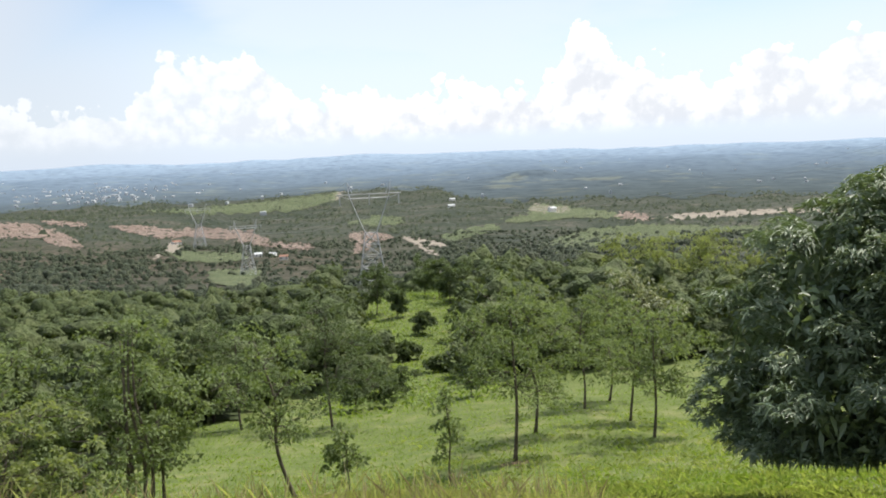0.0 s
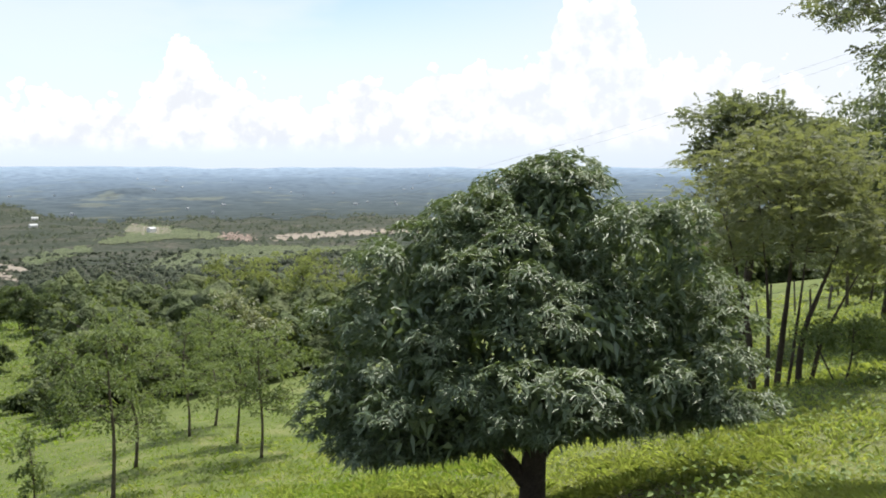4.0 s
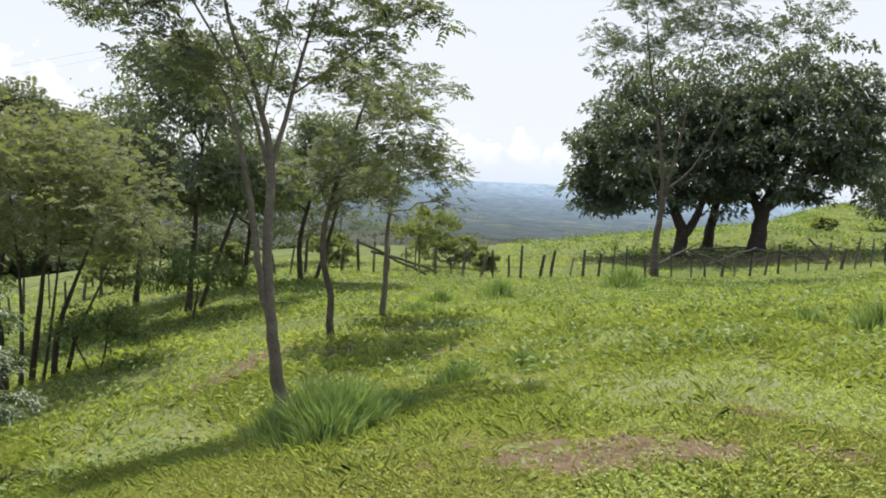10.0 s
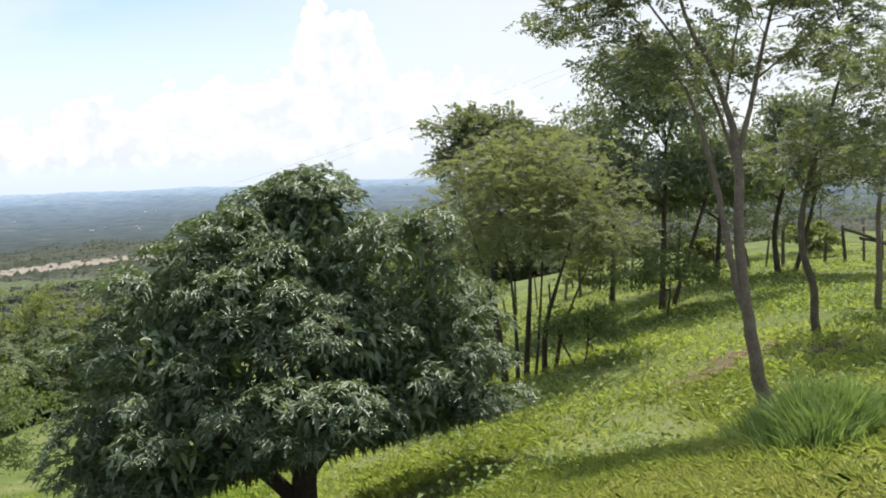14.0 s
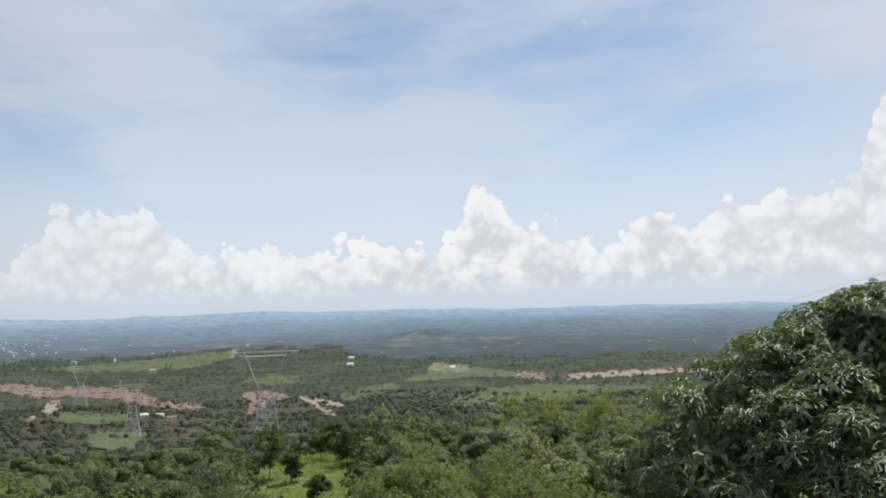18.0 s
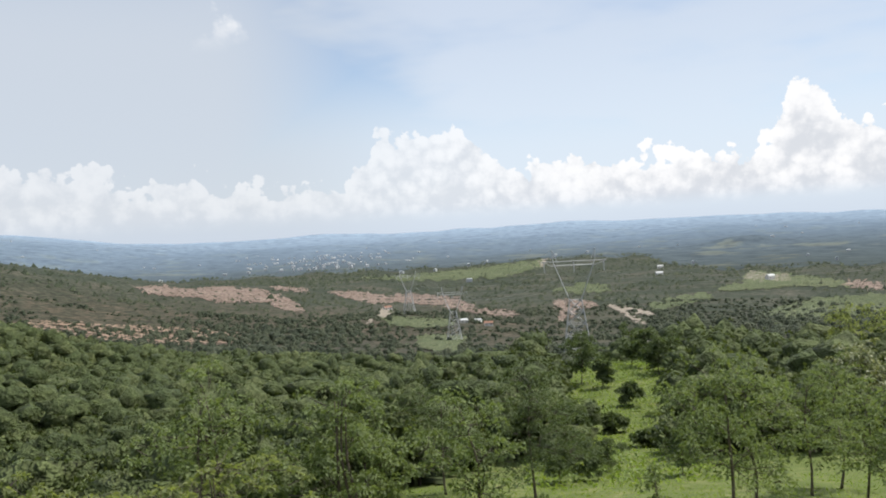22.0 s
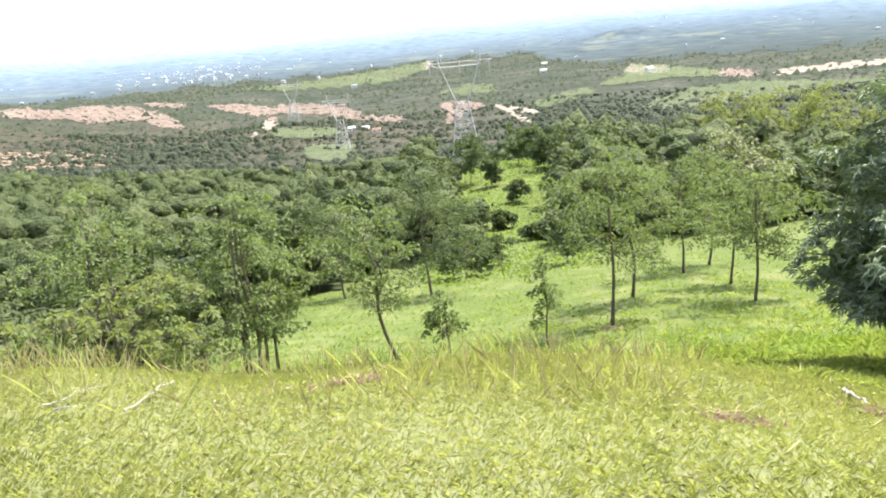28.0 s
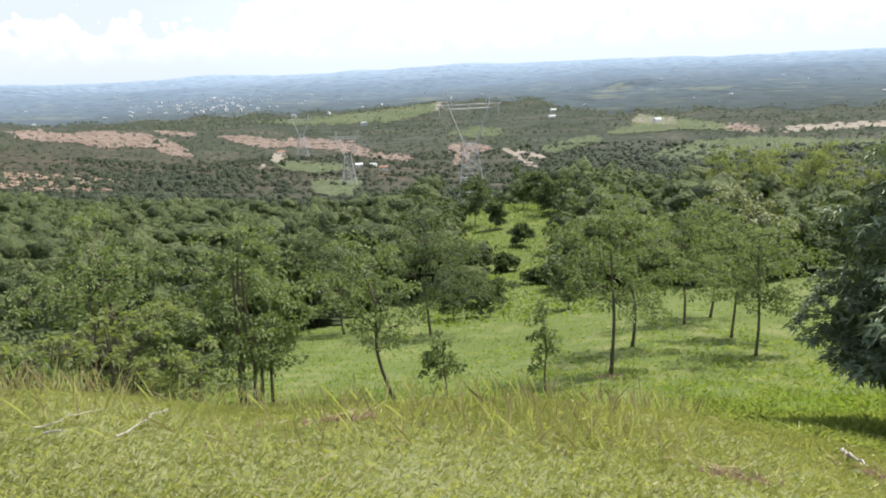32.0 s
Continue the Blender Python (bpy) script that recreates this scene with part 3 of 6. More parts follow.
# ---- ground ----
def build_ground():
    bearings = np.radians(np.concatenate([np.arange(-62, 122, 0.8), np.arange(122, 298, 4.0)]))
    radii = np.concatenate([np.linspace(0.4, 12, 60), np.geomspace(12.3, 4960, 210)])
    B, R = np.meshgrid(bearings, radii, indexing="ij")
    X, Y = R * np.sin(B), R * np.cos(B)
    Z = land(X, Y)
    verts = np.stack([X, Y, Z], -1).reshape(-1, 3)
    nb, nr = B.shape
    i, j = np.meshgrid(np.arange(nb), np.arange(nr - 1), indexing="ij")
    k = (i + 1) % nb
    faces = np.stack([i * nr + j, i * nr + j + 1, k * nr + j + 1, k * nr + j], -1).reshape(-1, 4)
    verts = np.concatenate([verts, [[0, 0, 0]]])
    me = mesh_np("ground", verts, faces)
    hub = bmesh.new()
    hub.from_mesh(me)
    hub.verts.ensure_lookup_table()
    for a in range(nb):
        hub.faces.new((hub.verts[len(verts) - 1], hub.verts[a * nr], hub.verts[((a + 1) % nb) * nr]))
    hub.to_mesh(me)
    hub.free()
    ob = part("ground", me, GROUND, smooth=True)
    tagged(ob, "grassy hilltop meadow falling to a wide scrub plain", "ground", kind="structure")


build_ground()


def far_edge(b):
    """Where the backdrop of far country begins, by bearing."""
    t = np.clip((b - 4.0) / 6.0, 0, 1)
    w = np.clip((-30.0 - b) / 8.0, 0, 1)
    return 2150 - 650 * t * t * (3 - 2 * t) + 60 * np.sin(b * 1.7) + 1100 * w * w * (3 - 2 * w)


def build_distance():
    """The far country, miles off, as a backdrop laid over the outer land."""
    bearings = np.radians(np.arange(-64, 124, 0.5))
    steps = np.linspace(0, 1, 120)
    B, S = np.meshgrid(bearings, steps, indexing="ij")
    first = far_edge(np.degrees(B))
    R = first * (4940 / first) ** S
    X, Y = R * np.sin(B), R * np.cos(B)
    Z = land(X, Y) + 0.5 + 3 * np.clip((R - first) / 500, 0, 1) + 6 * np.clip((R - 3000) / 1500, 0, 1) * np.abs(wobble(X, Y, 420, 31))
    nb, nr = B.shape
    i, j = np.meshgrid(np.arange(nb - 1), np.arange(nr - 1), indexing="ij")
    faces = np.stack([i * nr + j, i * nr + j + 1, (i + 1) * nr + j + 1, (i + 1) * nr + j], -1).reshape(-1, 4)
    ob = part("backdrop", mesh_np("backdrop", np.stack([X, Y, Z], -1).reshape(-1, 3), faces), HAZED_COUNTRY, smooth=True)
    tagged(ob, "far country of woods, fields and low hills, blue haze painted in", "backdrop", kind="structure")


build_distance()


# ---- trees ----
def bent(rng, a, b, n=6, sag=0.0, jitter=0.05):
    """A slightly crooked line from a to b."""
    a, b = np.array(a, float), np.array(b, float)
    t = np.linspace(0, 1, n)[:, None]
    line = a + (b - a) * t
    size = np.linalg.norm(b - a)
    line[1:-1] += rng.normal(size=(n - 2, 3)) * jitter * size * 0.5
    line[:, 2] += np.sin(t[:, 0] * np.pi) * sag * size
    return line


def tree(name, b, d, stems, lobes, leaf, bark=BARK, leaf_size=0.12, leaf_width=0.05, clusters=60, per=12, tuft=0.22, droop=0.3, limbs=True,
         label="", category="tree", group="", seed=1, flat=1.0, sink=0.05, dome=False, fan=0, feather=0):
    """A tree at bearing b, d metres off. stems: lines of (across, up, along, radius) from the foot up; lobes of the crown: (across, up, along, half width, half height).
    across runs to the right of somebody at the lookout, along runs away from him."""
    rng = np.random.RandomState(seed)
    top = new(name)
    foot = spot(b, d, -sink)
    top.matrix_world = Matrix.Translation(foot) @ pose(0, 0, 0, 0, 0, -b)
    tagged(top, label, category, group)
    tips = []
    for k, stem in enumerate(stems):
        pts = np.array([(s[0], s[2], s[1]) for s in stem], float)
        rad = np.array([s[3] for s in stem], float)
        t = np.linspace(0, len(pts) - 1, (len(pts) - 1) * 4 + 1)
        line = spline(pts, t)
        width = np.interp(t, np.arange(len(rad)), rad)
        line[1:] += rng.normal(size=(len(line) - 1, 3)) * 0.12 * width[1:, None]
        if k == 0:
            flare = np.exp(-np.arange(len(width)) * 0.9) * 0.35
            width = width * (1 + flare)
        stem_ob = part("trunk" if k == 0 else "stem", tubes("trunk", [(line, width)], 10), bark, top, smooth=True)
        trunk = stem_ob if k == 0 else trunk
        for q in range(len(line) // 2, len(line)):
            tips.append((line[q], width[q]))
    centres, where, ways = [], [], []
    area = sum(l[3] * (l[3] + l[4]) for l in lobes)
    twigs = []
    for lobe in lobes:
        c, r = np.array((lobe[0], lobe[2], lobe[1]), float), np.array((lobe[3], lobe[3] * 0.95, lobe[4]), float)
        if limbs:
            at, width = min(tips, key=lambda q: np.linalg.norm(q[0] - (c - np.array([0, 0, r[2] * 0.6]))) + 0.4 * max(0, q[0][2] - c[2]))
            limb = bent(rng, at, c + np.array([0, 0, r[2] * 0.2]), 7, 0.06, 0.07)
            thick = max(0.012, min(width * 0.7, 0.03 + 0.03 * r[0]))
            if fan:
                thick *= 0.55
            # backlit darkness of fan-tree limbs is put into their bark colour
            part("limb", tubes("limb", [(limb, np.linspace(thick, thick * 0.3, 7))], 6), DARK_BARK if fan else bark, trunk, smooth=True)
            for q in ball(rng, fan):
                q[2] = abs(q[2])
                twigs.append((bent(rng, limb[rng.randint(2, 5)], c + q * r * 0.95, 6, 0.04, 0.06), np.linspace(thick * 0.5, 0.004, 6)))
        n = max(2, int(clusters * lobe[3] * (lobe[3] + lobe[4]) / area))
        out = ball(rng, n)
        out[:, 2] = np.where(out[:, 2] < (-0.8 if dome else -0.45), -out[:, 2] * 0.6, out[:, 2])
        out /= np.linalg.norm(out, axis=1)[:, None]
        spread = rng.uniform(0.45, 1.08, n) * (1 + 0.16 * np.sin(out[:, 0] * 5 + seed) * np.cos(out[:, 1] * 4 - seed))
        pos = c + out * r * spread[:, None]
        centres.append(pos)
        ways.append(out)
        if limbs:
            for q in range(0, n, max(1, n // 6)):
                twigs.append((bent(rng, c * 0.6 + pos[q] * 0.4 - np.array([0, 0, r[2] * 0.15]), pos[q], 4, 0.05, 0.08), np.linspace(0.014, 0.004, 4) * (0.6 + 0.5 * r[0])))
    if twigs:
        # twigs of fan trees are painted dark likewise, as against the sky
        tagged(part("twig_growth", tubes("twig_growth", twigs, 3), DARK_BARK if fan else bark, top), kind="stuff")
    centres, ways = np.concatenate(centres), np.concatenate(ways)
    n = len(centres)
    at = np.repeat(centres, per, 0) + rng.normal(size=(n * per, 3)) * tuft * np.array([1, 1, 0.65 * flat])
    way = np.repeat(ways, per, 0) * 0.5 + rng.normal(size=(n * per, 3)) * 0.75
    way[:, 2] = way[:, 2] * flat - droop * 0.5
    size = leaf_size * rng.uniform(0.65, 1.25, n * per)
    if dome:
        out = ball(rng, n * per)
        out[:, 2] = np.where(out[:, 2] < -0.25, -out[:, 2] * 0.6, out[:, 2])
        at = np.repeat(centres, per, 0) + out * np.repeat(rng.uniform(0.6, 1.35, n), per)[:, None] * tuft * np.array([1, 1, 0.85])
        way = out * 0.8 + rng.normal(size=(n * per, 3)) * 0.4 - np.array([0, 0, 0.2])
    if feather:
        many = rng.randint(feather, feather * 2, n)
        at = np.repeat(centres, many, 0) + rng.normal(size=(many.sum(), 3)) * tuft * np.array([1, 1, 0.5])
        way = np.repeat(ways, many, 0) * 0.6 + rng.normal(size=(many.sum(), 3)) * np.array([0.8, 0.8, 0.35]) + np.array([0, 0, 0.1])
        v, f = feather_arrays(rng, at, way, leaf_size * rng.uniform(0.7, 1.25, len(at)), leaf_width)
    else:
        v, f = leaf_arrays(rng, at, way, size, size * leaf_width / leaf_size, droop, (out if dome else np.repeat(ways, per, 0)) * 0.7 + np.array([0, 0, 0.5]))
    part("crown", mesh_np("crown", v, f), leaf, top)
    return top


def mango(b, d, seed=3):
    """The broad mango: rosettes of long hanging leaves over a dome, on a short forked trunk."""
    rng = np.random.RandomState(seed)
    top = new("mango_tree")
    top.matrix_world = Matrix.Translation(spot(b, d, -0.08)) @ pose(0, 0, 0, 0, 0, -b)
    tagged(top, "broad dense dark-green mango tree on a short forked trunk", "tree")
    stems = [[((0, 0, 0), 0.22), ((0.02, 0.0, 0.7), 0.19), ((0.1, 0.1, 1.5), 0.16), ((0.2, 0.1, 2.6), 0.12), ((0.25, 0.2, 3.8), 0.06)],
             [((-0.1, -0.02, 0.45), 0.12), ((-0.42, -0.05, 0.85), 0.11), ((-1.1, -0.1, 1.5), 0.08), ((-1.9, -0.1, 2.2), 0.04)],
             [((0.05, 0.0, 0.8), 0.11), ((0.7, 0.1, 1.5), 0.08), ((1.7, 0.2, 2.1), 0.04)]]
    for k, stem in enumerate(stems):
        pts, rad = np.array([s[0] for s in stem]), np.array([s[1] for s in stem])
        t = np.linspace(0, len(pts) - 1, len(pts) * 4)
        part("trunk" if k == 0 else "limb", tubes("trunk", [(spline(pts, t), np.interp(t, np.arange(len(rad)), rad))], 10), DARK_BARK, top, smooth=True)
    lobes = [(-0.1, 2.6, 0.2, 2.7, 1.75), (0.25, 4.1, 0, 1.4, 0.95), (0.2, 4.55, 0.1, 0.8, 0.5), (-0.75, 3.95, 0, 1.15, 0.8), (-1.5, 3.35, -0.2, 1.35, 1.0), (1.5, 3.6, -0.1, 1.5, 1.1), (-2.1, 2.5, -0.3, 1.35, 1.15),
             (2.2, 2.45, -0.3, 1.1, 1.05), (-2.5, 1.5, -0.4, 0.95, 0.85), (-0.3, 1.3, -1.5, 1.0, 0.5), (0.7, 1.45, -1.5, 0.9, 0.5), (1.6, 1.6, -1.1, 0.9, 0.5), (-1.3, 1.1, -1.3, 0.9, 0.5), (0.0, 2.3, -1.7, 1.4, 1.0), (-1.3, 2.0, -1.6, 1.2, 1.0), (1.3, 2.2, -1.3, 1.15, 0.9),
             (2.65, 1.7, -0.6, 0.7, 0.45), (0.2, 3.3, 1.2, 1.6, 1.3), (-1.5, 2.6, 1.4, 1.5, 1.3), (1.6, 2.5, 1.4, 1.5, 1.2), (0.55, 1.75, -2.0, 0.95, 0.4), (-0.3, 3.4, -1.0, 1.2, 0.8),
             (-0.7, 1.2, -2.0, 0.7, 0.3), (-2.0, 1.1, -1.5, 0.9, 0.45), (2.2, 1.75, -1.3, 0.55, 0.3), (-1.6, 2.9, -1.2, 0.9, 0.6), (0.8, 3.0, -1.6, 0.8, 0.45)]
    # mounds of foliage all over the dome
    mounds = []
    lobes = [(l[0] * 0.95, l[1] * 1.03, l[2] * 0.92, l[3] * 0.87, l[4] * 0.87) for l in lobes]
    for lobe in lobes:
        c, r = np.array((lobe[0], lobe[2], lobe[1])), np.array((lobe[3], lobe[3], lobe[4]))
        for q in ball(rng, int(9 + 11 * lobe[3])):
            p = c + q * r * rng.uniform(0.78, 0.95)
            if q[2] < -0.5 or any((((p - np.array((o[0], o[2], o[1]))) / np.array((o[3], o[3], o[4]))) ** 2).sum() < 0.5 for o in lobes if o is not lobe):
                continue
            mounds.append((p, rng.uniform(0.24, 0.48)))
    spots, ways = [], []
    for p, size in mounds:
        n = int(16 + 130 * size * size)
        out = ball(rng, n)
        out[:, 2] = np.where(out[:, 2] < -0.1, -out[:, 2] * 0.8, out[:, 2])
        spots.append(p + out * np.array((size, size, size * 0.7)) * rng.uniform(0.85, 1.12, (n, 1)))
        ways.append(out)
    spots, ways = np.concatenate(spots), np.concatenate(ways)
    low = spots[:, 2] > 0.98 + 0.17 * spots[:, 0] + 0.36 * np.clip(-spots[:, 1], 0, 3)
    spots, ways = spots[low], ways[low]
    per = 13
    n = len(spots)
    # each shoot ends in a whorl of long leaves that arch out and hang
    axis = ways * 0.55 + np.array([0, 0, 0.75])
    axis /= np.linalg.norm(axis, axis=1)[:, None]
    axis = np.repeat(axis, per, 0)
    turn = ball(rng, n * per)
    turn -= axis * (turn * axis).sum(1)[:, None]
    turn /= np.linalg.norm(turn, axis=1)[:, None] + 1e-9
    way = turn + axis * rng.uniform(-0.25, 0.55, n * per)[:, None]
    at = np.repeat(spots, per, 0) + rng.normal(size=(n * per, 3)) * 0.02
    size = np.repeat(rng.uniform(0.8, 1.15, n), per) * rng.uniform(0.085, 0.145, n * per)
    v, f = leaf_arrays(rng, at, way, size, size * 0.2, 0.22, axis + np.array([0, 0, 0.5]), 0.15)
    part("crown", mesh_np("crown", v, f), MANGO_LEAF, top)
    # the dim inside: older leaves between the boughs
    m = 24000
    pick = rng.randint(0, len(lobes), m)
    c = np.array([(l[0], l[2], l[1]) for l in lobes])[pick]
    r = np.array([(l[3], l[3], l[4]) for l in lobes])[pick]
    at = c + ball(rng, m) * r * (rng.uniform(0.15, 0.62, m) ** 0.5)[:, None]
    at = at[at[:, 2] > 1.1 + 0.17 * at[:, 0] + 0.36 * np.clip(-at[:, 1], 0, 3)]
    v, f = leaf_arrays(rng, at, ball(rng, len(at)), 0.2, 0.075, 0.5)
    part("inner_leaves", mesh_np("inner_leaves", v, f), MANGO_LEAF, top)


mango(38.2, 12.0)

# slender twin-stemmed tree on the slope
tree("slender_tree", 70.1, 12.0,
     [[(0, 0, 0, 0.098), (-0.2, 1.12, 0, 0.085), (-0.31, 1.91, 0, 0.078), (-0.35, 2.7, 0, 0.07), (-0.35, 3.6, 0, 0.062), (-0.5, 4.25, 0.1, 0.045), (-0.72, 4.9, 0.1, 0.036), (-1.0, 5.5, 0, 0.026), (-1.5, 7.6, 0, 0.01)],
      [(-0.26, 1.4, 0, 0.055), (-0.40, 1.85, -0.05, 0.052), (-0.52, 2.6, -0.1, 0.046), (-0.70, 3.5, -0.15, 0.036), (-1.0, 4.5, -0.2, 0.02), (-1.6, 5.2, -0.2, 0.007)],
      [(-0.35, 3.55, 0, 0.045), (-0.19, 4.22, 0.1, 0.036), (-0.05, 4.9, 0.2, 0.028), (0.2, 6.0, 0.2, 0.018), (0.5, 7.6, 0.2, 0.007)],
      [(-0.36, 3.4, 0, 0.03), (-0.66, 4.35, 0.05, 0.025), (-1.15, 5.2, 0.1, 0.02), (-1.65, 6.0, 0.1, 0.0125), (-2.3, 7.4, 0.1, 0.0055)],
      [(-0.5, 4.3, 0.1, 0.0203), (-0.35, 5.3, 0.3, 0.0156), (-0.1, 6.6, 0.4, 0.0078)],
      [(-0.1, 4.6, 0.2, 0.0156), (0.8, 5.3, 0.1, 0.0117), (1.4, 5.8, 0.1, 0.00546)]],
     [(-2.4, 5.6, 0, 0.85, 0.5), (-1.4, 4.7, 0, 0.8, 0.45), (-2.0, 5.0, 0.4, 0.7, 0.4), (-0.1, 5.4, 0, 0.9, 0.5), (1.2, 5.7, 0, 0.7, 0.4), (0.45, 4.7, 0.2, 0.6, 0.35), (-0.9, 6.3, 0, 1.1, 0.6),
      (0.55, 6.6, 0, 1.0, 0.6), (-2.0, 7.0, 0, 1.1, 0.6), (-0.6, 8.0, 0, 1.3, 0.7), (0.9, 8.2, 0.2, 0.9, 0.6), (-1.9, 8.3, 0.2, 0.9, 0.6), (-2.9, 5.5, 0.2, 0.5, 0.3), (-1.7, 5.6, -0.3, 0.8, 0.4), (-0.8, 4.6, 0.6, 0.8, 0.4), (0.9, 5.2, -0.2, 0.6, 0.35), (1.55, 5.8, 0.0, 0.45, 0.3)],
     FEATHER_LEAF, clusters=380, per=1, tuft=0.13, leaf_size=0.2, leaf_width=0.46, feather=7, label="slender twin-stemmed tree with pale bark and sparse feathery crown", seed=11, fan=5)
tree("slender_tree", 73.0, 17.0, [[(0, 0, 0, 0.08), (-0.05, 0.9, 0, 0.072), (-0.25, 1.9, 0, 0.064), (-0.1, 3.0, 0, 0.048), (0.3, 4.4, 0, 0.032), (0.6, 5.4, 0, 0.012)]],
     [(0.3, 3.6, 0, 1.0, 0.8), (1.0, 4.7, 0, 0.9, 0.6), (-0.5, 3.2, 0.3, 0.9, 0.7), (0.6, 2.9, 0.2, 0.8, 0.5), (1.4, 3.9, 0, 0.8, 0.5), (0.3, 5.3, 0, 0.9, 0.5)],
     FEATHER_LEAF, YOUNG_BARK, clusters=170, per=1, tuft=0.18, leaf_size=0.23, leaf_width=0.44, feather=6, label="small crooked feathery-leaved tree on the grass slope", seed=12, fan=4)
tree("slender_tree", 76.5, 20.0, [[(0, 0, 0, 0.072), (0.02, 1.2, 0, 0.064), (0.0, 2.3, 0, 0.048), (0.2, 3.6, 0, 0.024), (0.3, 4.8, 0, 0.0096)]],
     [(0.3, 3.7, 0, 1.0, 0.6), (1.2, 3.5, 0, 0.75, 0.4), (0.2, 4.8, 0, 0.9, 0.5), (-0.5, 2.9, 0, 0.8, 0.5), (0.7, 5.6, 0, 0.7, 0.4), (1.4, 2.8, 0.2, 0.4, 0.2)],
     FEATHER_LEAF, BARK, clusters=120, per=1, tuft=0.18, leaf_size=0.24, leaf_width=0.44, feather=6, label="thin young feathery-leaved tree on the grass slope", seed=13, fan=4)
tree("round_tree", 54.2, 19.0,
     [[(-0.5, 0, 0, 0.075), (-0.6, 1.2, 0, 0.062), (-0.9, 2.6, 0, 0.03), (-1.2, 3.8, 0, 0.012)], [(0, 0, 0.2, 0.075), (0.1, 1.4, 0.2, 0.06), (0.2, 3.0, 0, 0.03), (0.1, 4.6, 0, 0.01)],
      [(0.4, 0, -0.1, 0.075), (0.5, 1.3, 0, 0.06), (0.9, 2.6, 0, 0.03), (1.3, 3.8, 0, 0.01)], [(-0.2, 0, -0.2, 0.06), (-0.2, 1.3, -0.2, 0.04), (-0.3, 2.6, 0, 0.025), (-0.5, 4.2, 0, 0.01)],
      [(-0.8, 0, 0.1, 0.04), (-1.1, 1.1, 0.1, 0.03), (-1.6, 2.4, 0.1, 0.012)], [(0.65, 0, 0.2, 0.06), (0.9, 1.2, 0.2, 0.035), (1.5, 2.6, 0.2, 0.012)], [(0.2, 0, -0.3, 0.04), (0.35, 1.5, -0.3, 0.03), (0.5, 3.4, -0.2, 0.012)]],
     [(0.2, 4.0, 0, 2.3, 1.65), (0, 4.3, 0, 1.6, 1.1), (-1.2, 3.7, 0, 1.0, 0.9), (1.2, 3.7, 0, 1.2, 1.0), (0, 3.2, 0, 1.6, 0.6), (0.2, 5.1, 0, 1.1, 0.6), (1.6, 2.7, 0, 0.8, 0.5), (-1.2, 2.8, 0.2, 0.7, 0.4), (2.0, 3.3, 0, 0.7, 0.6)],
     ROUND_LEAF, DARK_BARK, clusters=850, per=1, tuft=0.24, leaf_size=0.19, leaf_width=0.44, feather=5, label="many-stemmed round tree with fine yellow-green crown", seed=14, fan=4)
tree("shrub", 58.2, 18.2, [[(0, 0, 0, 0.025), (0.1, 0.6, 0, 0.018), (0.1, 1.2, 0, 0.008)], [(-0.2, 0, 0.1, 0.02), (-0.5, 0.6, 0.1, 0.015), (-0.7, 1.1, 0, 0.006)]],
     [(0, 1.0, 0, 0.7, 0.4), (-0.6, 0.8, 0, 0.5, 0.35), (0.5, 0.7, 0, 0.5, 0.3)], YOUNG_LEAF, DARK_BARK, clusters=60, per=30, tuft=0.14, leaf_size=0.1, leaf_width=0.05,
     label="low leafy shrub in the shade of the round tree", category="shrub", seed=18)
tree("shrub", 63.8, 24.0, [[(0, 0, 0, 0.03), (0.1, 0.8, 0, 0.02), (0.1, 1.6, 0, 0.008)]], [(0, 1.5, 0, 0.9, 0.5), (-0.9, 1.1, 0, 0.8, 0.45), (0.8, 1.2, 0, 0.8, 0.4)], YOUNG_LEAF, DARK_BARK, clusters=110, per=30, tuft=0.16,
     leaf_size=0.11, leaf_width=0.055, label="leafy shrub with spreading branches by the path", category="shrub", seed=19)
tree("back_tree", 52.0, 27.0, [[(0, 0, 0, 0.16), (0.1, 2.5, 0, 0.13), (0.3, 5, 0, 0.08), (0.2, 6.8, 0, 0.03)]],
     [(-0.2, 7.1, 0, 1.3, 0.8), (1.3, 6.5, 0, 1.3, 0.9), (-0.9, 6.2, 0, 0.8, 0.6), (0.6, 5.2, 0, 1.6, 1.0), (2.2, 5.2, 0, 1.3, 1.0), (1.0, 3.8, 0, 1.5, 0.9)], FEATHER_LEAF, DARK_BARK, clusters=260, per=1, tuft=0.26, leaf_size=0.4, leaf_width=0.5, feather=9,
     label="tall dark-stemmed tree behind the round lime tree", seed=15)
tree("back_tree", 63.5, 26.0, [[(0, 0, 0, 0.093), (0.1, 2.5, 0, 0.074), (0.2, 5, 0, 0.037)], [(0.3, 0, 0.2, 0.074), (0.9, 2.0, 0.2, 0.062), (1.6, 4.2, 0.2, 0.031)]],
     [(0, 5.8, 0, 1.8, 1.1), (-1.6, 4.6, 0, 1.3, 1.0), (-1.0, 7.2, 0, 1.3, 0.8), (1.0, 7.6, 0, 1.4, 0.8), (1.4, 4.4, 0, 1.6, 1.0), (0.2, 4.0, 0, 1.8, 0.7), (2.4, 3.8, 0, 1.1, 0.6), (-0.4, 6.6, 0, 1.2, 0.7), (-1.4, 3.6, 0, 1.2, 0.6)], BACK_LEAF, DARK_BARK, clusters=340, per=46, tuft=0.27, leaf_size=0.18, leaf_width=0.085,
     label="dark shady tree beside the fence", seed=16)
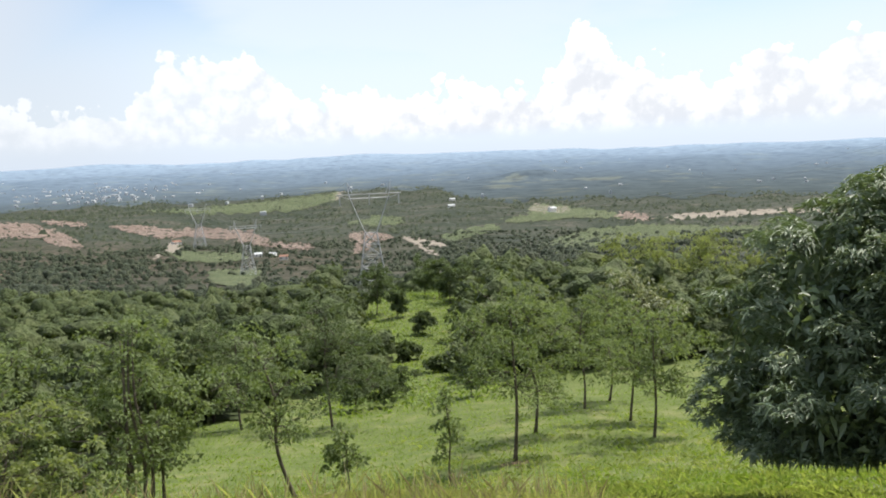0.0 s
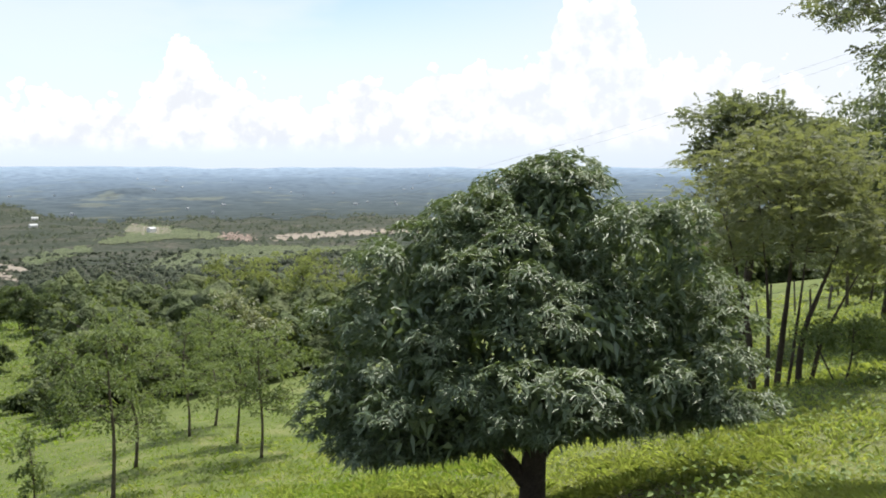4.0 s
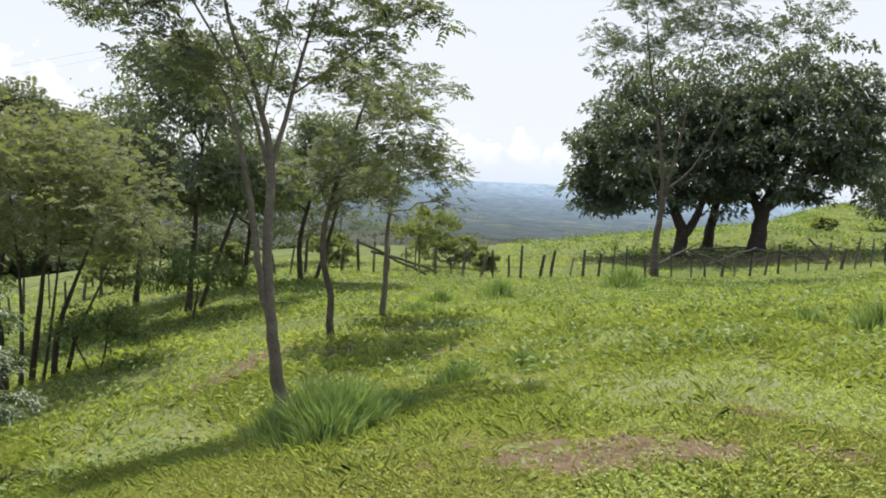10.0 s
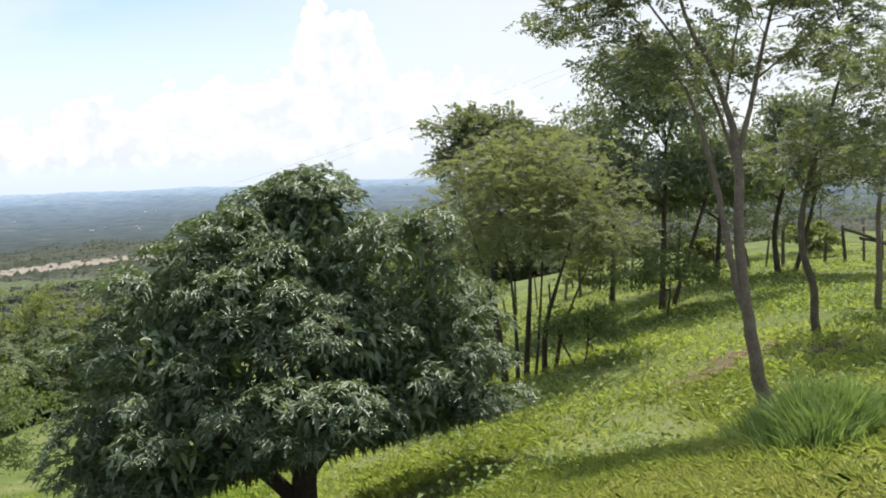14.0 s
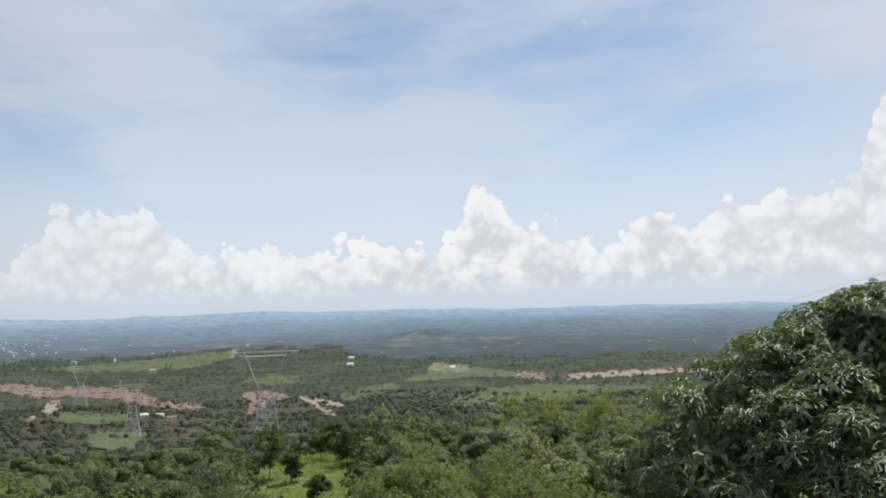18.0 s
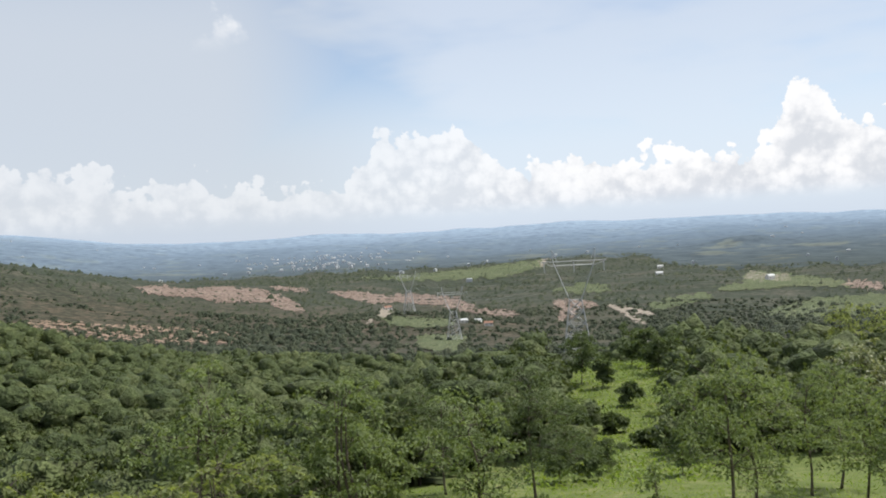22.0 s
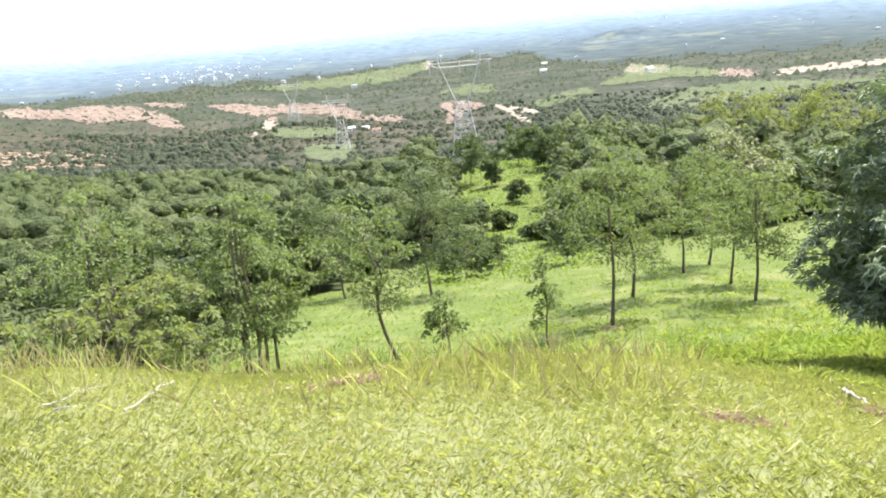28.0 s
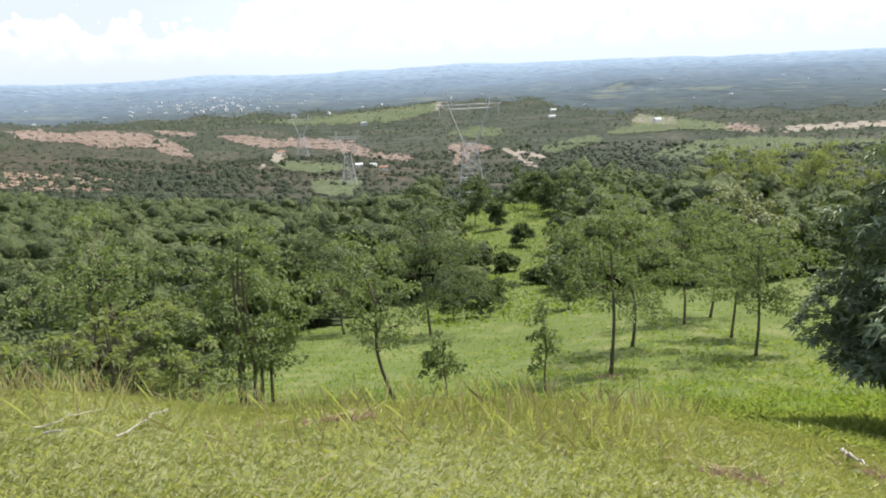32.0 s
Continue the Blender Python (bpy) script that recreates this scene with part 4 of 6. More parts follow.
tree("back_tree", 70.8, 30.0, [[(0, 0, 0, 0.099), (-0.1, 1.5, 0, 0.087), (0.3, 3.5, 0, 0.050)], [(0.5, 0, 0.2, 0.081), (0.9, 1.6, 0.2, 0.068), (1.3, 3.4, 0.2, 0.031)]],
     [(0.4, 4.0, 0, 1.8, 1.1), (2.0, 3.6, 0, 1.4, 0.9), (-1.3, 3.6, 0, 1.3, 0.9), (0.8, 5.2, 0, 1.4, 0.8)], BACK_LEAF, DARK_BARK, clusters=280, per=46, tuft=0.27, leaf_size=0.18, leaf_width=0.085,
     label="dark spreading tree standing at the fence", seed=17)

tree("back_tree", 60.2, 30.0, [[(0, 0, 0, 0.093), (0.1, 2.0, 0, 0.074), (0.2, 4.6, 0, 0.031)]],
     [(0, 5.2, 0, 1.7, 1.0), (-1.4, 3.8, 0, 1.4, 1.0), (1.3, 4.0, 0, 1.4, 0.9), (0.2, 3.5, 0, 1.7, 0.6), (-0.4, 6.4, 0, 1.3, 0.8)], BACK_LEAF, DARK_BARK, clusters=200, per=40, tuft=0.27, leaf_size=0.18, leaf_width=0.085,
     label="dark shady tree beside the fence", seed=26)
tree("back_tree", 67.0, 31.0, [[(0, 0, 0, 0.087), (0.1, 1.6, 0, 0.074), (0.3, 4.0, 0, 0.031)]],
     [(0, 4.6, 0, 1.7, 1.0), (-1.4, 3.2, 0, 1.3, 0.9), (1.3, 3.2, 0, 1.3, 0.7), (0.1, 3.0, 0, 1.5, 0.5)], BACK_LEAF, DARK_BARK, clusters=180, per=40, tuft=0.27, leaf_size=0.18, leaf_width=0.085,
     label="dark shady tree beside the fence", seed=27)


# big trees by the fence, their leaves in rounded clumps
def spreading(b, d, stems, lobes, label, seed, clusters=330, tuft=0.55):
    return tree("big_tree", b, d, stems, lobes, BIG_LEAF, DARK_BARK, clusters=clusters, per=58, tuft=tuft, leaf_size=0.3, leaf_width=0.15, label=label, seed=seed, droop=0.35, dome=True)


spreading(96.2, 50.0, [[(0, 0, 0, 0.40), (0.1, 1.2, 0, 0.36), (-0.5, 3.0, 0, 0.26), (-1.6, 5.5, 0, 0.12)], [(0, 0.9, 0, 0.3), (0.9, 2.6, 0, 0.22), (1.4, 6.0, 0.2, 0.1)]],
          [(-1.1, 6.2, 0, 5.2, 5.0), (-4.0, 4.6, 0, 2.4, 1.8), (0.2, 5.6, 0, 3.0, 2.0), (-5.4, 3.3, 0, 1.6, 1.3), (-4.8, 6.2, 0, 1.6, 1.4), (-2.0, 3.6, 0, 2.2, 1.0), (-4.2, 2.6, -0.5, 1.3, 0.6), (0.8, 3.7, -0.6, 1.6, 0.7)],
          "large dark spreading tree in the paddock", 21, 760)
spreading(101.0, 51.0, [[(0, 0, 0, 0.52), (0.05, 1.6, 0, 0.44), (0.3, 3.0, 0, 0.32), (1.4, 5.8, 0, 0.14)], [(0, 2.2, 0, 0.28), (-0.8, 4.4, 0, 0.2), (-1.4, 7.0, 0.2, 0.08)], [(0.1, 2.4, 0, 0.25), (2.0, 4.2, 0, 0.15), (4.0, 6.0, 0, 0.06)],
                        [(0.1, 2.8, 0, 0.2), (0.9, 5.0, 0, 0.14), (1.8, 8.4, 0, 0.05)]],
          [(2.0, 7.0, 0, 4.8, 4.7), (-1.4, 7.6, 0, 2.4, 1.9), (4.6, 6.4, 0, 1.7, 1.4), (0.6, 6.4, 0, 2.4, 1.4), (3.4, 4.7, 0, 1.8, 0.9), (5.2, 7.9, 0, 1.1, 0.9), (-1.0, 4.6, 0, 1.8, 0.9), (2.0, 3.4, -0.5, 1.3, 0.6), (-1.8, 3.4, -0.5, 1.2, 0.6)],
          "large dark spreading tree with a stout trunk in the paddock", 22, 620)
spreading(97.9, 53.0, [[(0, 0, 0, 0.34), (0.2, 2.0, 0, 0.28), (0.7, 5.0, 0, 0.12)]], [(0, 6.5, 0, 2.6, 1.8), (0.4, 4.0, 0, 2.2, 1.2)], "dark spreading tree between two larger ones", 23, 120)
spreading(110.8, 72.0, [[(-1, 0, 0, 0.3), (-1.2, 1.6, 0, 0.22), (-1.6, 3.2, 0, 0.1)], [(2, 0, 0.4, 0.3), (2.2, 1.5, 0.4, 0.22), (2.4, 3.2, 0, 0.1)]],
          [(-0.4, 3.5, 0, 4.4, 3.4), (6.2, 3.8, 0, 4.2, 3.6), (-3.4, 3.2, 0, 2.2, 1.9), (3.3, 5.6, 0, 2.3, 2.2), (5.4, 4.3, 0, 2.4, 2.2), (0.9, 3.9, -0.6, 2.2, 1.6), (0.6, 1.6, 0, 3.0, 1.5), (4.0, 1.6, 0, 3.0, 1.5), (8.0, 3.0, 0, 2.4, 2.0), (-3.4, 1.3, 0, 2.2, 1.2), (7.2, 1.2, 0, 2.6, 1.3), (2.2, 0.9, -0.8, 2.4, 0.9), (-1.4, 0.8, -0.6, 2.2, 0.8)], "dense rounded dark tree on the knoll", 24, 700, 0.75)
tree("slender_tree", 94.76, 38.0, [[(0, 0, 0, 0.17), (-0.05, 2.0, 0, 0.15), (0.1, 3.7, 0, 0.12), (-0.3, 6.2, 0, 0.07), (-0.9, 9.0, 0, 0.04), (-1.3, 11.5, 0, 0.015)], [(0.1, 3.6, 0, 0.09), (0.5, 5.6, 0, 0.06), (0.9, 8.2, 0, 0.04), (1.4, 11.0, 0, 0.015)],
      [(0.1, 3.8, 0, 0.06), (1.2, 4.9, 0, 0.045), (2.2, 7.0, 0, 0.03), (3.4, 9.8, 0, 0.012)], [(0.0, 3.4, 0, 0.05), (-0.9, 5.2, 0.2, 0.035), (-1.8, 7.6, 0.2, 0.02), (-2.5, 9.6, 0.2, 0.01)]],
     [(-1.8, 9.9, 0, 1.5, 0.6), (0.4, 10.6, 0, 1.7, 0.8), (2.6, 10.4, 0, 1.5, 0.7), (-3.0, 10.4, 0, 0.9, 0.45), (1.2, 12.0, 0, 2.0, 0.8), (4.6, 10.9, 0, 1.4, 0.6), (-1.4, 11.8, 0, 1.5, 0.6), (5.6, 11.6, 0, 1.0, 0.5), (-3.2, 8.8, 0, 0.4, 0.25)],
     BIG_LEAF, YOUNG_BARK, clusters=210, per=1, tuft=0.3, leaf_size=0.36, leaf_width=0.44, feather=6, label="tall slender tree with dark trunk and open feathery top", seed=25, fan=5)


def young(b, d, h, w, seed, leaf=YOUNG_LEAF, lean=0.0, low=0.28, stems=1, name="young_tree", label="young leafy tree with a thin trunk on the meadow slope", clusters=110):
    """A young tree of height h and crown width w."""
    rng = np.random.RandomState(seed + 500)
    lines = []
    for k in range(stems):
        o = (k - (stems - 1) / 2) * 0.2
        lines.append([(o, 0, rng.uniform(-0.2, 0.2) * (stems > 1), 0.011 * h), (o + lean * 0.45 + rng.uniform(-0.03, 0.03) * h, h * 0.3, 0, 0.0095 * h), (o * 0.8 + lean * 0.75 + rng.uniform(-0.05, 0.05) * h, h * 0.6, 0, 0.007 * h), (lean + o * 0.5, h * 0.92, 0, 0.003 * h)])
    lobes = []
    for k in range(11):
        v = low + (0.97 - low) * (k + 0.6) / 11
        full = math.sin(math.pi * (0.18 + 0.68 * (k + 0.5) / 11))
        lobes.append((lean * v + rng.uniform(-0.42, 0.42) * w * full, h * v, rng.uniform(-0.3, 0.3) * w, w * rng.uniform(0.22, 0.36) * (0.5 + 0.6 * full), h * rng.uniform(0.085, 0.14)))
    return tree(name, b, d, lines, lobes, leaf, YOUNG_BARK, clusters=int(clusters * 0.9), per=34 if d < 60 else 22, tuft=0.042 * h, leaf_size=0.125 if d < 60 else 0.3, leaf_width=0.07 if d < 60 else 0.18, dome=True, fan=3 if d < 50 else 0, label=label, group="young trees on the slope", seed=seed)


young(-6.1, 23.5, 5.2, 3.0, 31, lean=-0.9)
young(-16.4, 23.0, 5.2, 3.6, 32, stems=4, clusters=170, low=0.14)
young(-14.9, 24.0, 4.4, 2.2, 33)
young(-25.5, 24.0, 5.4, 3.6, 34, stems=3, clusters=150, low=0.25)
young(-21.9, 23.0, 3.0, 1.4, 35)
young(-2.4, 22.0, 2.1, 1.1, 36, low=0.3, clusters=40, label="leafy sapling on the meadow slope")
young(4.8, 22.0, 2.8, 0.7, 37, low=0.4, clusters=8, label="thin half-bare sapling on the meadow slope")
young(9.5, 27.0, 5.7, 3.8, 38, clusters=150)
young(11.0, 31.5, 5.6, 3.4, 39, clusters=130)
young(14.5, 38.0, 5.2, 4.2, 40, clusters=150)
young(17.6, 34.0, 4.8, 3.4, 41, clusters=120)
young(19.2, 30.0, 4.9, 4.0, 42, clusters=150)
young(16.2, 41.0, 5.4, 4.5, 45, clusters=150)
young(-3.3, 42.0, 6.4, 5.6, 43, DARK_LEAF, clusters=260, low=0.25, name="dark_tree", label="dense dark tree at the lower edge of the meadow")
young(-9.5, 44.0, 5.5, 4.5, 44, DARK_LEAF, clusters=200, low=0.25, name="dark_tree", label="dense dark tree at the lower edge of the meadow")
young(0.2, 100.0, 5.2, 4.0, 46, DARK_LEAF, clusters=120, low=0.3, name="dark_tree", label="small dark tree alone on the green strip")


def grown(b, d, h, w, seed, leaf, name, label):
    """A fuller tree or bush, leafy from low down."""
    return young(b, d, h, w, seed, leaf, clusters=150, low=0.22, name=name, label=label)


for k, (b_of, d_of, h_of) in enumerate(((16.6, 112, 9.0), (18.6, 116, 9.2), (20.6, 110, 9.6), (22.2, 114, 10.0), (23.7, 108, 10.4), (25.2, 112, 9.6), (27.0, 110, 9.0))):
    grown(b_of, d_of, h_of, 7.0, 60 + k, LIME_LEAF, "lime_tree", "bright yellow-green tree standing out of the dark woodland")
grown(17.8, 62, 7.0, 5.5, 70, PALE_LEAF, "flowering_tree", "tree with pale whitish blossom over its crown")
for k, (b_of, d_of, h_of) in enumerate(((57.6, 41, 3.8), (61.2, 40, 4.6), (64.6, 42, 5.0), (67.8, 41, 4.4), (70.6, 43, 4.8), (73.2, 42, 3.6))):
    grown(b_of, d_of, h_of, h_of * 1.15, 170 + k, BACK_LEAF, "back_tree", "leafy tree on the slope beyond the fence")
grown(78.6, 38, 3.0, 3.2, 71, LIME_LEAF, "bush", "light green bush beyond the fence")
grown(79.8, 41, 2.6, 2.8, 72, LIME_LEAF, "bush", "light green bush beyond the fence")
grown(48.2, 24, 5.2, 4.0, 73, YOUNG_LEAF, "back_tree", "leafy tree showing over the mango crown")
grown(44.8, 27, 4.6, 3.6, 74, YOUNG_LEAF, "back_tree", "leafy tree showing over the mango crown")
for k, (b_of, d_of, h_of) in enumerate(((104.8, 66, 0.9), (114.2, 58, 1.2), (116.8, 60, 1.4), (81.6, 40, 1.5), (83.2, 39, 0.9), (47.5, 33, 2.0), (50.5, 35, 2.4), (59.0, 35, 1.6), (66.2, 37, 1.3), (72.6, 38, 1.5))):
    grown(b_of, d_of, h_of, h_of * 1.3, 140 + k, LIME_LEAF, "bush", "light green bush on the rough ground beyond the fence")
for k, (b_of, d_of, h_of) in enumerate(((4.6, 112, 5.5), (3.6, 118, 5.5), (5.4, 105, 5.0), (-0.6, 64, 3.5), (0.4, 50, 2.2), (-1.6, 49, 2.6), (-0.6, 53, 2.8), (1.7, 54, 2.0), (6.6, 50, 3.0), (7.4, 56, 3.4), (0.2, 120, 5.0), (6.6, 108, 5.0), (2.3, 74, 1.6), (4.4, 66, 1.4), (3.3, 86, 2.4), (1.6, 96, 3.2))):
    grown(b_of, d_of, h_of, 4.0 if h_of > 4 else 2.2, 80 + k, DARK_LEAF, "dark_tree", "small dark tree on the green strip")


for k, (b_of, d_of, h_of) in enumerate(((-25.4, 18, 2.6), (-41, 16, 1.5), (-37, 15, 1.3), (-33.5, 17, 1.8), (-30.5, 15.5, 1.4), (-28, 18, 2.2), (-46, 18, 1.6), (-51, 20, 1.8), (-23.5, 19, 2.0), (-35.5, 20, 2.4), (-20, 20.5, 1.6))):
    young(b_of, d_of, h_of, h_of * 1.5, 120 + k, YOUNG_LEAF if k % 3 == 1 else LIME_LEAF, stems=3, low=0.2, name="shrub", label="low yellow-green shrub at the edge of the hilltop", clusters=55)


# ---- woodland ----
def round_core():
    bm = bmesh.new()
    bmesh.ops.create_icosphere(bm, subdivisions=1, radius=1)
    bm.verts.ensure_lookup_table()
    v = np.array([q.co[:] for q in bm.verts])
    f = np.array([[q.index for q in face.verts] for face in bm.faces])
    bm.free()
    return v, f


CORE_V, CORE_F = round_core()


CORE_F = CORE_F[CORE_V[CORE_F].mean(1)[:, 2] > -0.45]


def crown_arrays(rng, centre, r, n, size):
    """A lumpy mass of foliage with leafy scraps standing off it all over."""
    ph = rng.uniform(0, 6.28, 3)

    def lump(v):
        return 0.88 + 0.11 * np.sin(v[:, :1] * 4 + ph[0]) + 0.12 * np.sin(v[:, 1:2] * 4.5 + ph[1]) + 0.07 * np.sin(v[:, 2:] * 6 + ph[2])

    r = r * rng.uniform(0.7, 1.35, 3)
    core = centre + CORE_V * r * (lump(CORE_V) - 0.12 + rng.uniform(-0.32, 0.32, (len(CORE_V), 1)))
    out = ball(rng, n)
    out[:, 2] = np.abs(out[:, 2]) * 1.1 - 0.3
    at = centre + out * r * lump(out) * rng.uniform(0.7, 1.22, (n, 1))
    way = ball(rng, n) + out * 0.3
    v, f = leaf_arrays(rng, at, way, size * rng.uniform(0.5, 1.2, n), size * rng.uniform(0.4, 0.8, n), 0.15, out + np.array([0, 0, 0.3]), 0.5)
    return np.concatenate([core, v]), np.concatenate([CORE_F, f + len(core)])


def wood_here(x, y, d, b):
    """True where trees stand thick."""
    w = wobble(x, y, 70, 9)
    left = (b < -17) & (d > 28 + (b + 60) * 0.25)
    valley = (b >= -17) & (b < 7) & (d > 49 + 12 * (b > -9) + 3 * wobble(x, y, 20, 16))
    strip = (np.abs(b + 0.9 * wobble(x, y, 24, 14) - (3.8 - (d - 55) / 80 * 2.2)) < 4.4) & (d > 48) & (d < 160)
    right = (b >= 7) & (b < 34) & (d > 64 + 6 * wobble(x, y, 30, 15))
    behind = (b >= 34) & (b < 60) & (d > 90)
    slope = (b >= 60) & (b < 74) & (d > 110)
    deep = (b > -60) & (b < 100) & (d > 165)
    line = (np.abs(b) < 2.4) & (d > 150)
    return (left | valley | right | behind | slope | deep) & ~strip & ~line & (w > -1.1)


def scatter_wood():
    rng = np.random.RandomState(77)
    n = 22000
    b = rng.uniform(-62, 100, n)
    d = 26 * (330 / 26) ** rng.uniform(0, 1, n) ** 0.62
    x, y = d * np.sin(np.radians(b)), d * np.cos(np.radians(b))
    ok = wood_here(x, y, d, b)
    x, y, d, b = x[ok], y[ok], d[ok], b[ok]
    keep, cells = [], set()
    for k in np.argsort(d):
        gap = 3.6 if d[k] < 62 else 4.4 if d[k] < 150 else 5.6
        gap *= 1.0 + 0.4 * math.sin(x[k] * 0.045 + 1.3) * math.sin(y[k] * 0.052)
        gap = round(gap * 4) / 4
        cell = (int((x[k] + 1.6 * math.sin(y[k] * 0.21)) // gap), int((y[k] + 1.9 * math.sin(x[k] * 0.17)) // gap), gap)
        if cell in cells:
            continue
        cells.add(cell)
        keep.append(k)
    keep = np.array(keep)
    return rng, x[keep], y[keep], d[keep]


def build_wood():
    rng, x, y, d = scatter_wood()
    z = land(x, y)
    near = 120
    kinds = []
    for k in range(6):
        r = np.random.RandomState(300 + k)
        h, w = r.uniform(4.6, 6.2), r.uniform(2.2, 3.0)
        top = new("woodland_tree")
        tagged(top, "leafy green tree in the thick valley woodland", "tree", "woodland trees")
        part("trunk", tubes("trunk", [(bent(r, (0, 0, -0.4), (0.1, 0, h * 0.75), 5, 0, 0.03), np.linspace(0.13, 0.05, 5))], 6), DARK_BARK, top, smooth=True)
        vs, fs, start = [], [], 0
        for q in range(11):
            a = q * 2.4 + r.uniform(0, 0.6)
            tier = (q % 4) / 3
            off = w * (0.62 - 0.45 * tier) * (q > 0)
            c = np.array((math.cos(a) * off, math.sin(a) * off, h * (0.22 + 0.55 * tier + r.uniform(-0.05, 0.05)) if q else h * 0.8))
            size = w * r.uniform(0.36, 0.52)
            v, f = crown_arrays(r, c, np.array((size, size, size * 0.8)), 100, 0.34)
            vs.append(v)
            fs.append(f + start)
            start += len(v)
        part("crown", mesh_np("crown", np.concatenate(vs), np.concatenate(fs)), WOOD_LEAF, top, smooth=True)
        kinds.append(top)
    for k in range(min(near, len(x))):
        m = Matrix.Translation((x[k], y[k], z[k])) @ pose(0, 0, 0, 0, 0, rng.uniform(0, 360)) @ Matrix.Scale(rng.choice((0.7, 0.8, 0.9, 1.0, 1.15)), 4)
        if k < 6:
            kinds[k].matrix_world = m
        else:
            copy_thing(kinds[k % 6], m)
    vs, fs, start = [], [], 0
    for k in range(near, len(x)):
        big = rng.choice((0.7, 0.85, 0.95, 1.0, 1.1, 1.35))
        if rng.uniform() < 0.06:
            continue
        h, w = rng.uniform(3.8, 6.2) * big, rng.uniform(3.4, 4.8) * (0.35 + 0.65 * big)
        far = d[k] > 130
        for q in range(3 if far else rng.randint(6, 10)):
            turn, out_by = rng.uniform(0, 6.28), rng.uniform(0.3, 0.75) * (q > 0)
            c = np.array((x[k] + math.cos(turn) * w * out_by, y[k] + math.sin(turn) * w * out_by, z[k] + h * (0.68 if q == 0 else rng.uniform(0.3, 0.72) * (1.1 - 0.4 * out_by))))
            size = w * ((0.62 if far else 0.42) if q == 0 else 0.5 if far else 0.34) * rng.uniform(0.7, 1.25)
            v, f = crown_arrays(rng, c, np.array((size, size, size * 0.78)), 16 if far else 34, 0.8 if far else 0.6)
            vs.append(v)
            fs.append(f + start)
            start += len(v)
    ob = part("woodland", mesh_np("woodland", np.concatenate(vs), np.concatenate(fs)), WOOD_LEAF, smooth=True)
    tagged(ob, "thick green woodland covering the valley sides", "woodland", kind="stuff")


build_wood()


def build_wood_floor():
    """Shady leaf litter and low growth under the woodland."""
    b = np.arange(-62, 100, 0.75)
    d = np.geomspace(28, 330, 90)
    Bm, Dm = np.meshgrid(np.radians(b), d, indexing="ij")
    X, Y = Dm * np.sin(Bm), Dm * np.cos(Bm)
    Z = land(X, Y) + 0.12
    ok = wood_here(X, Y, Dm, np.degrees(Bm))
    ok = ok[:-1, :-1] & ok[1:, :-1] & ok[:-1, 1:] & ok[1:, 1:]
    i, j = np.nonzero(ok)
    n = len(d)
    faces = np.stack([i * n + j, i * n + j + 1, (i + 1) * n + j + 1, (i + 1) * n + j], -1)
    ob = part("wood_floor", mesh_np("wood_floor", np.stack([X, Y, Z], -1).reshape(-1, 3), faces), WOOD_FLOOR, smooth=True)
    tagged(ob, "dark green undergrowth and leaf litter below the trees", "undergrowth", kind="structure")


build_wood_floor()


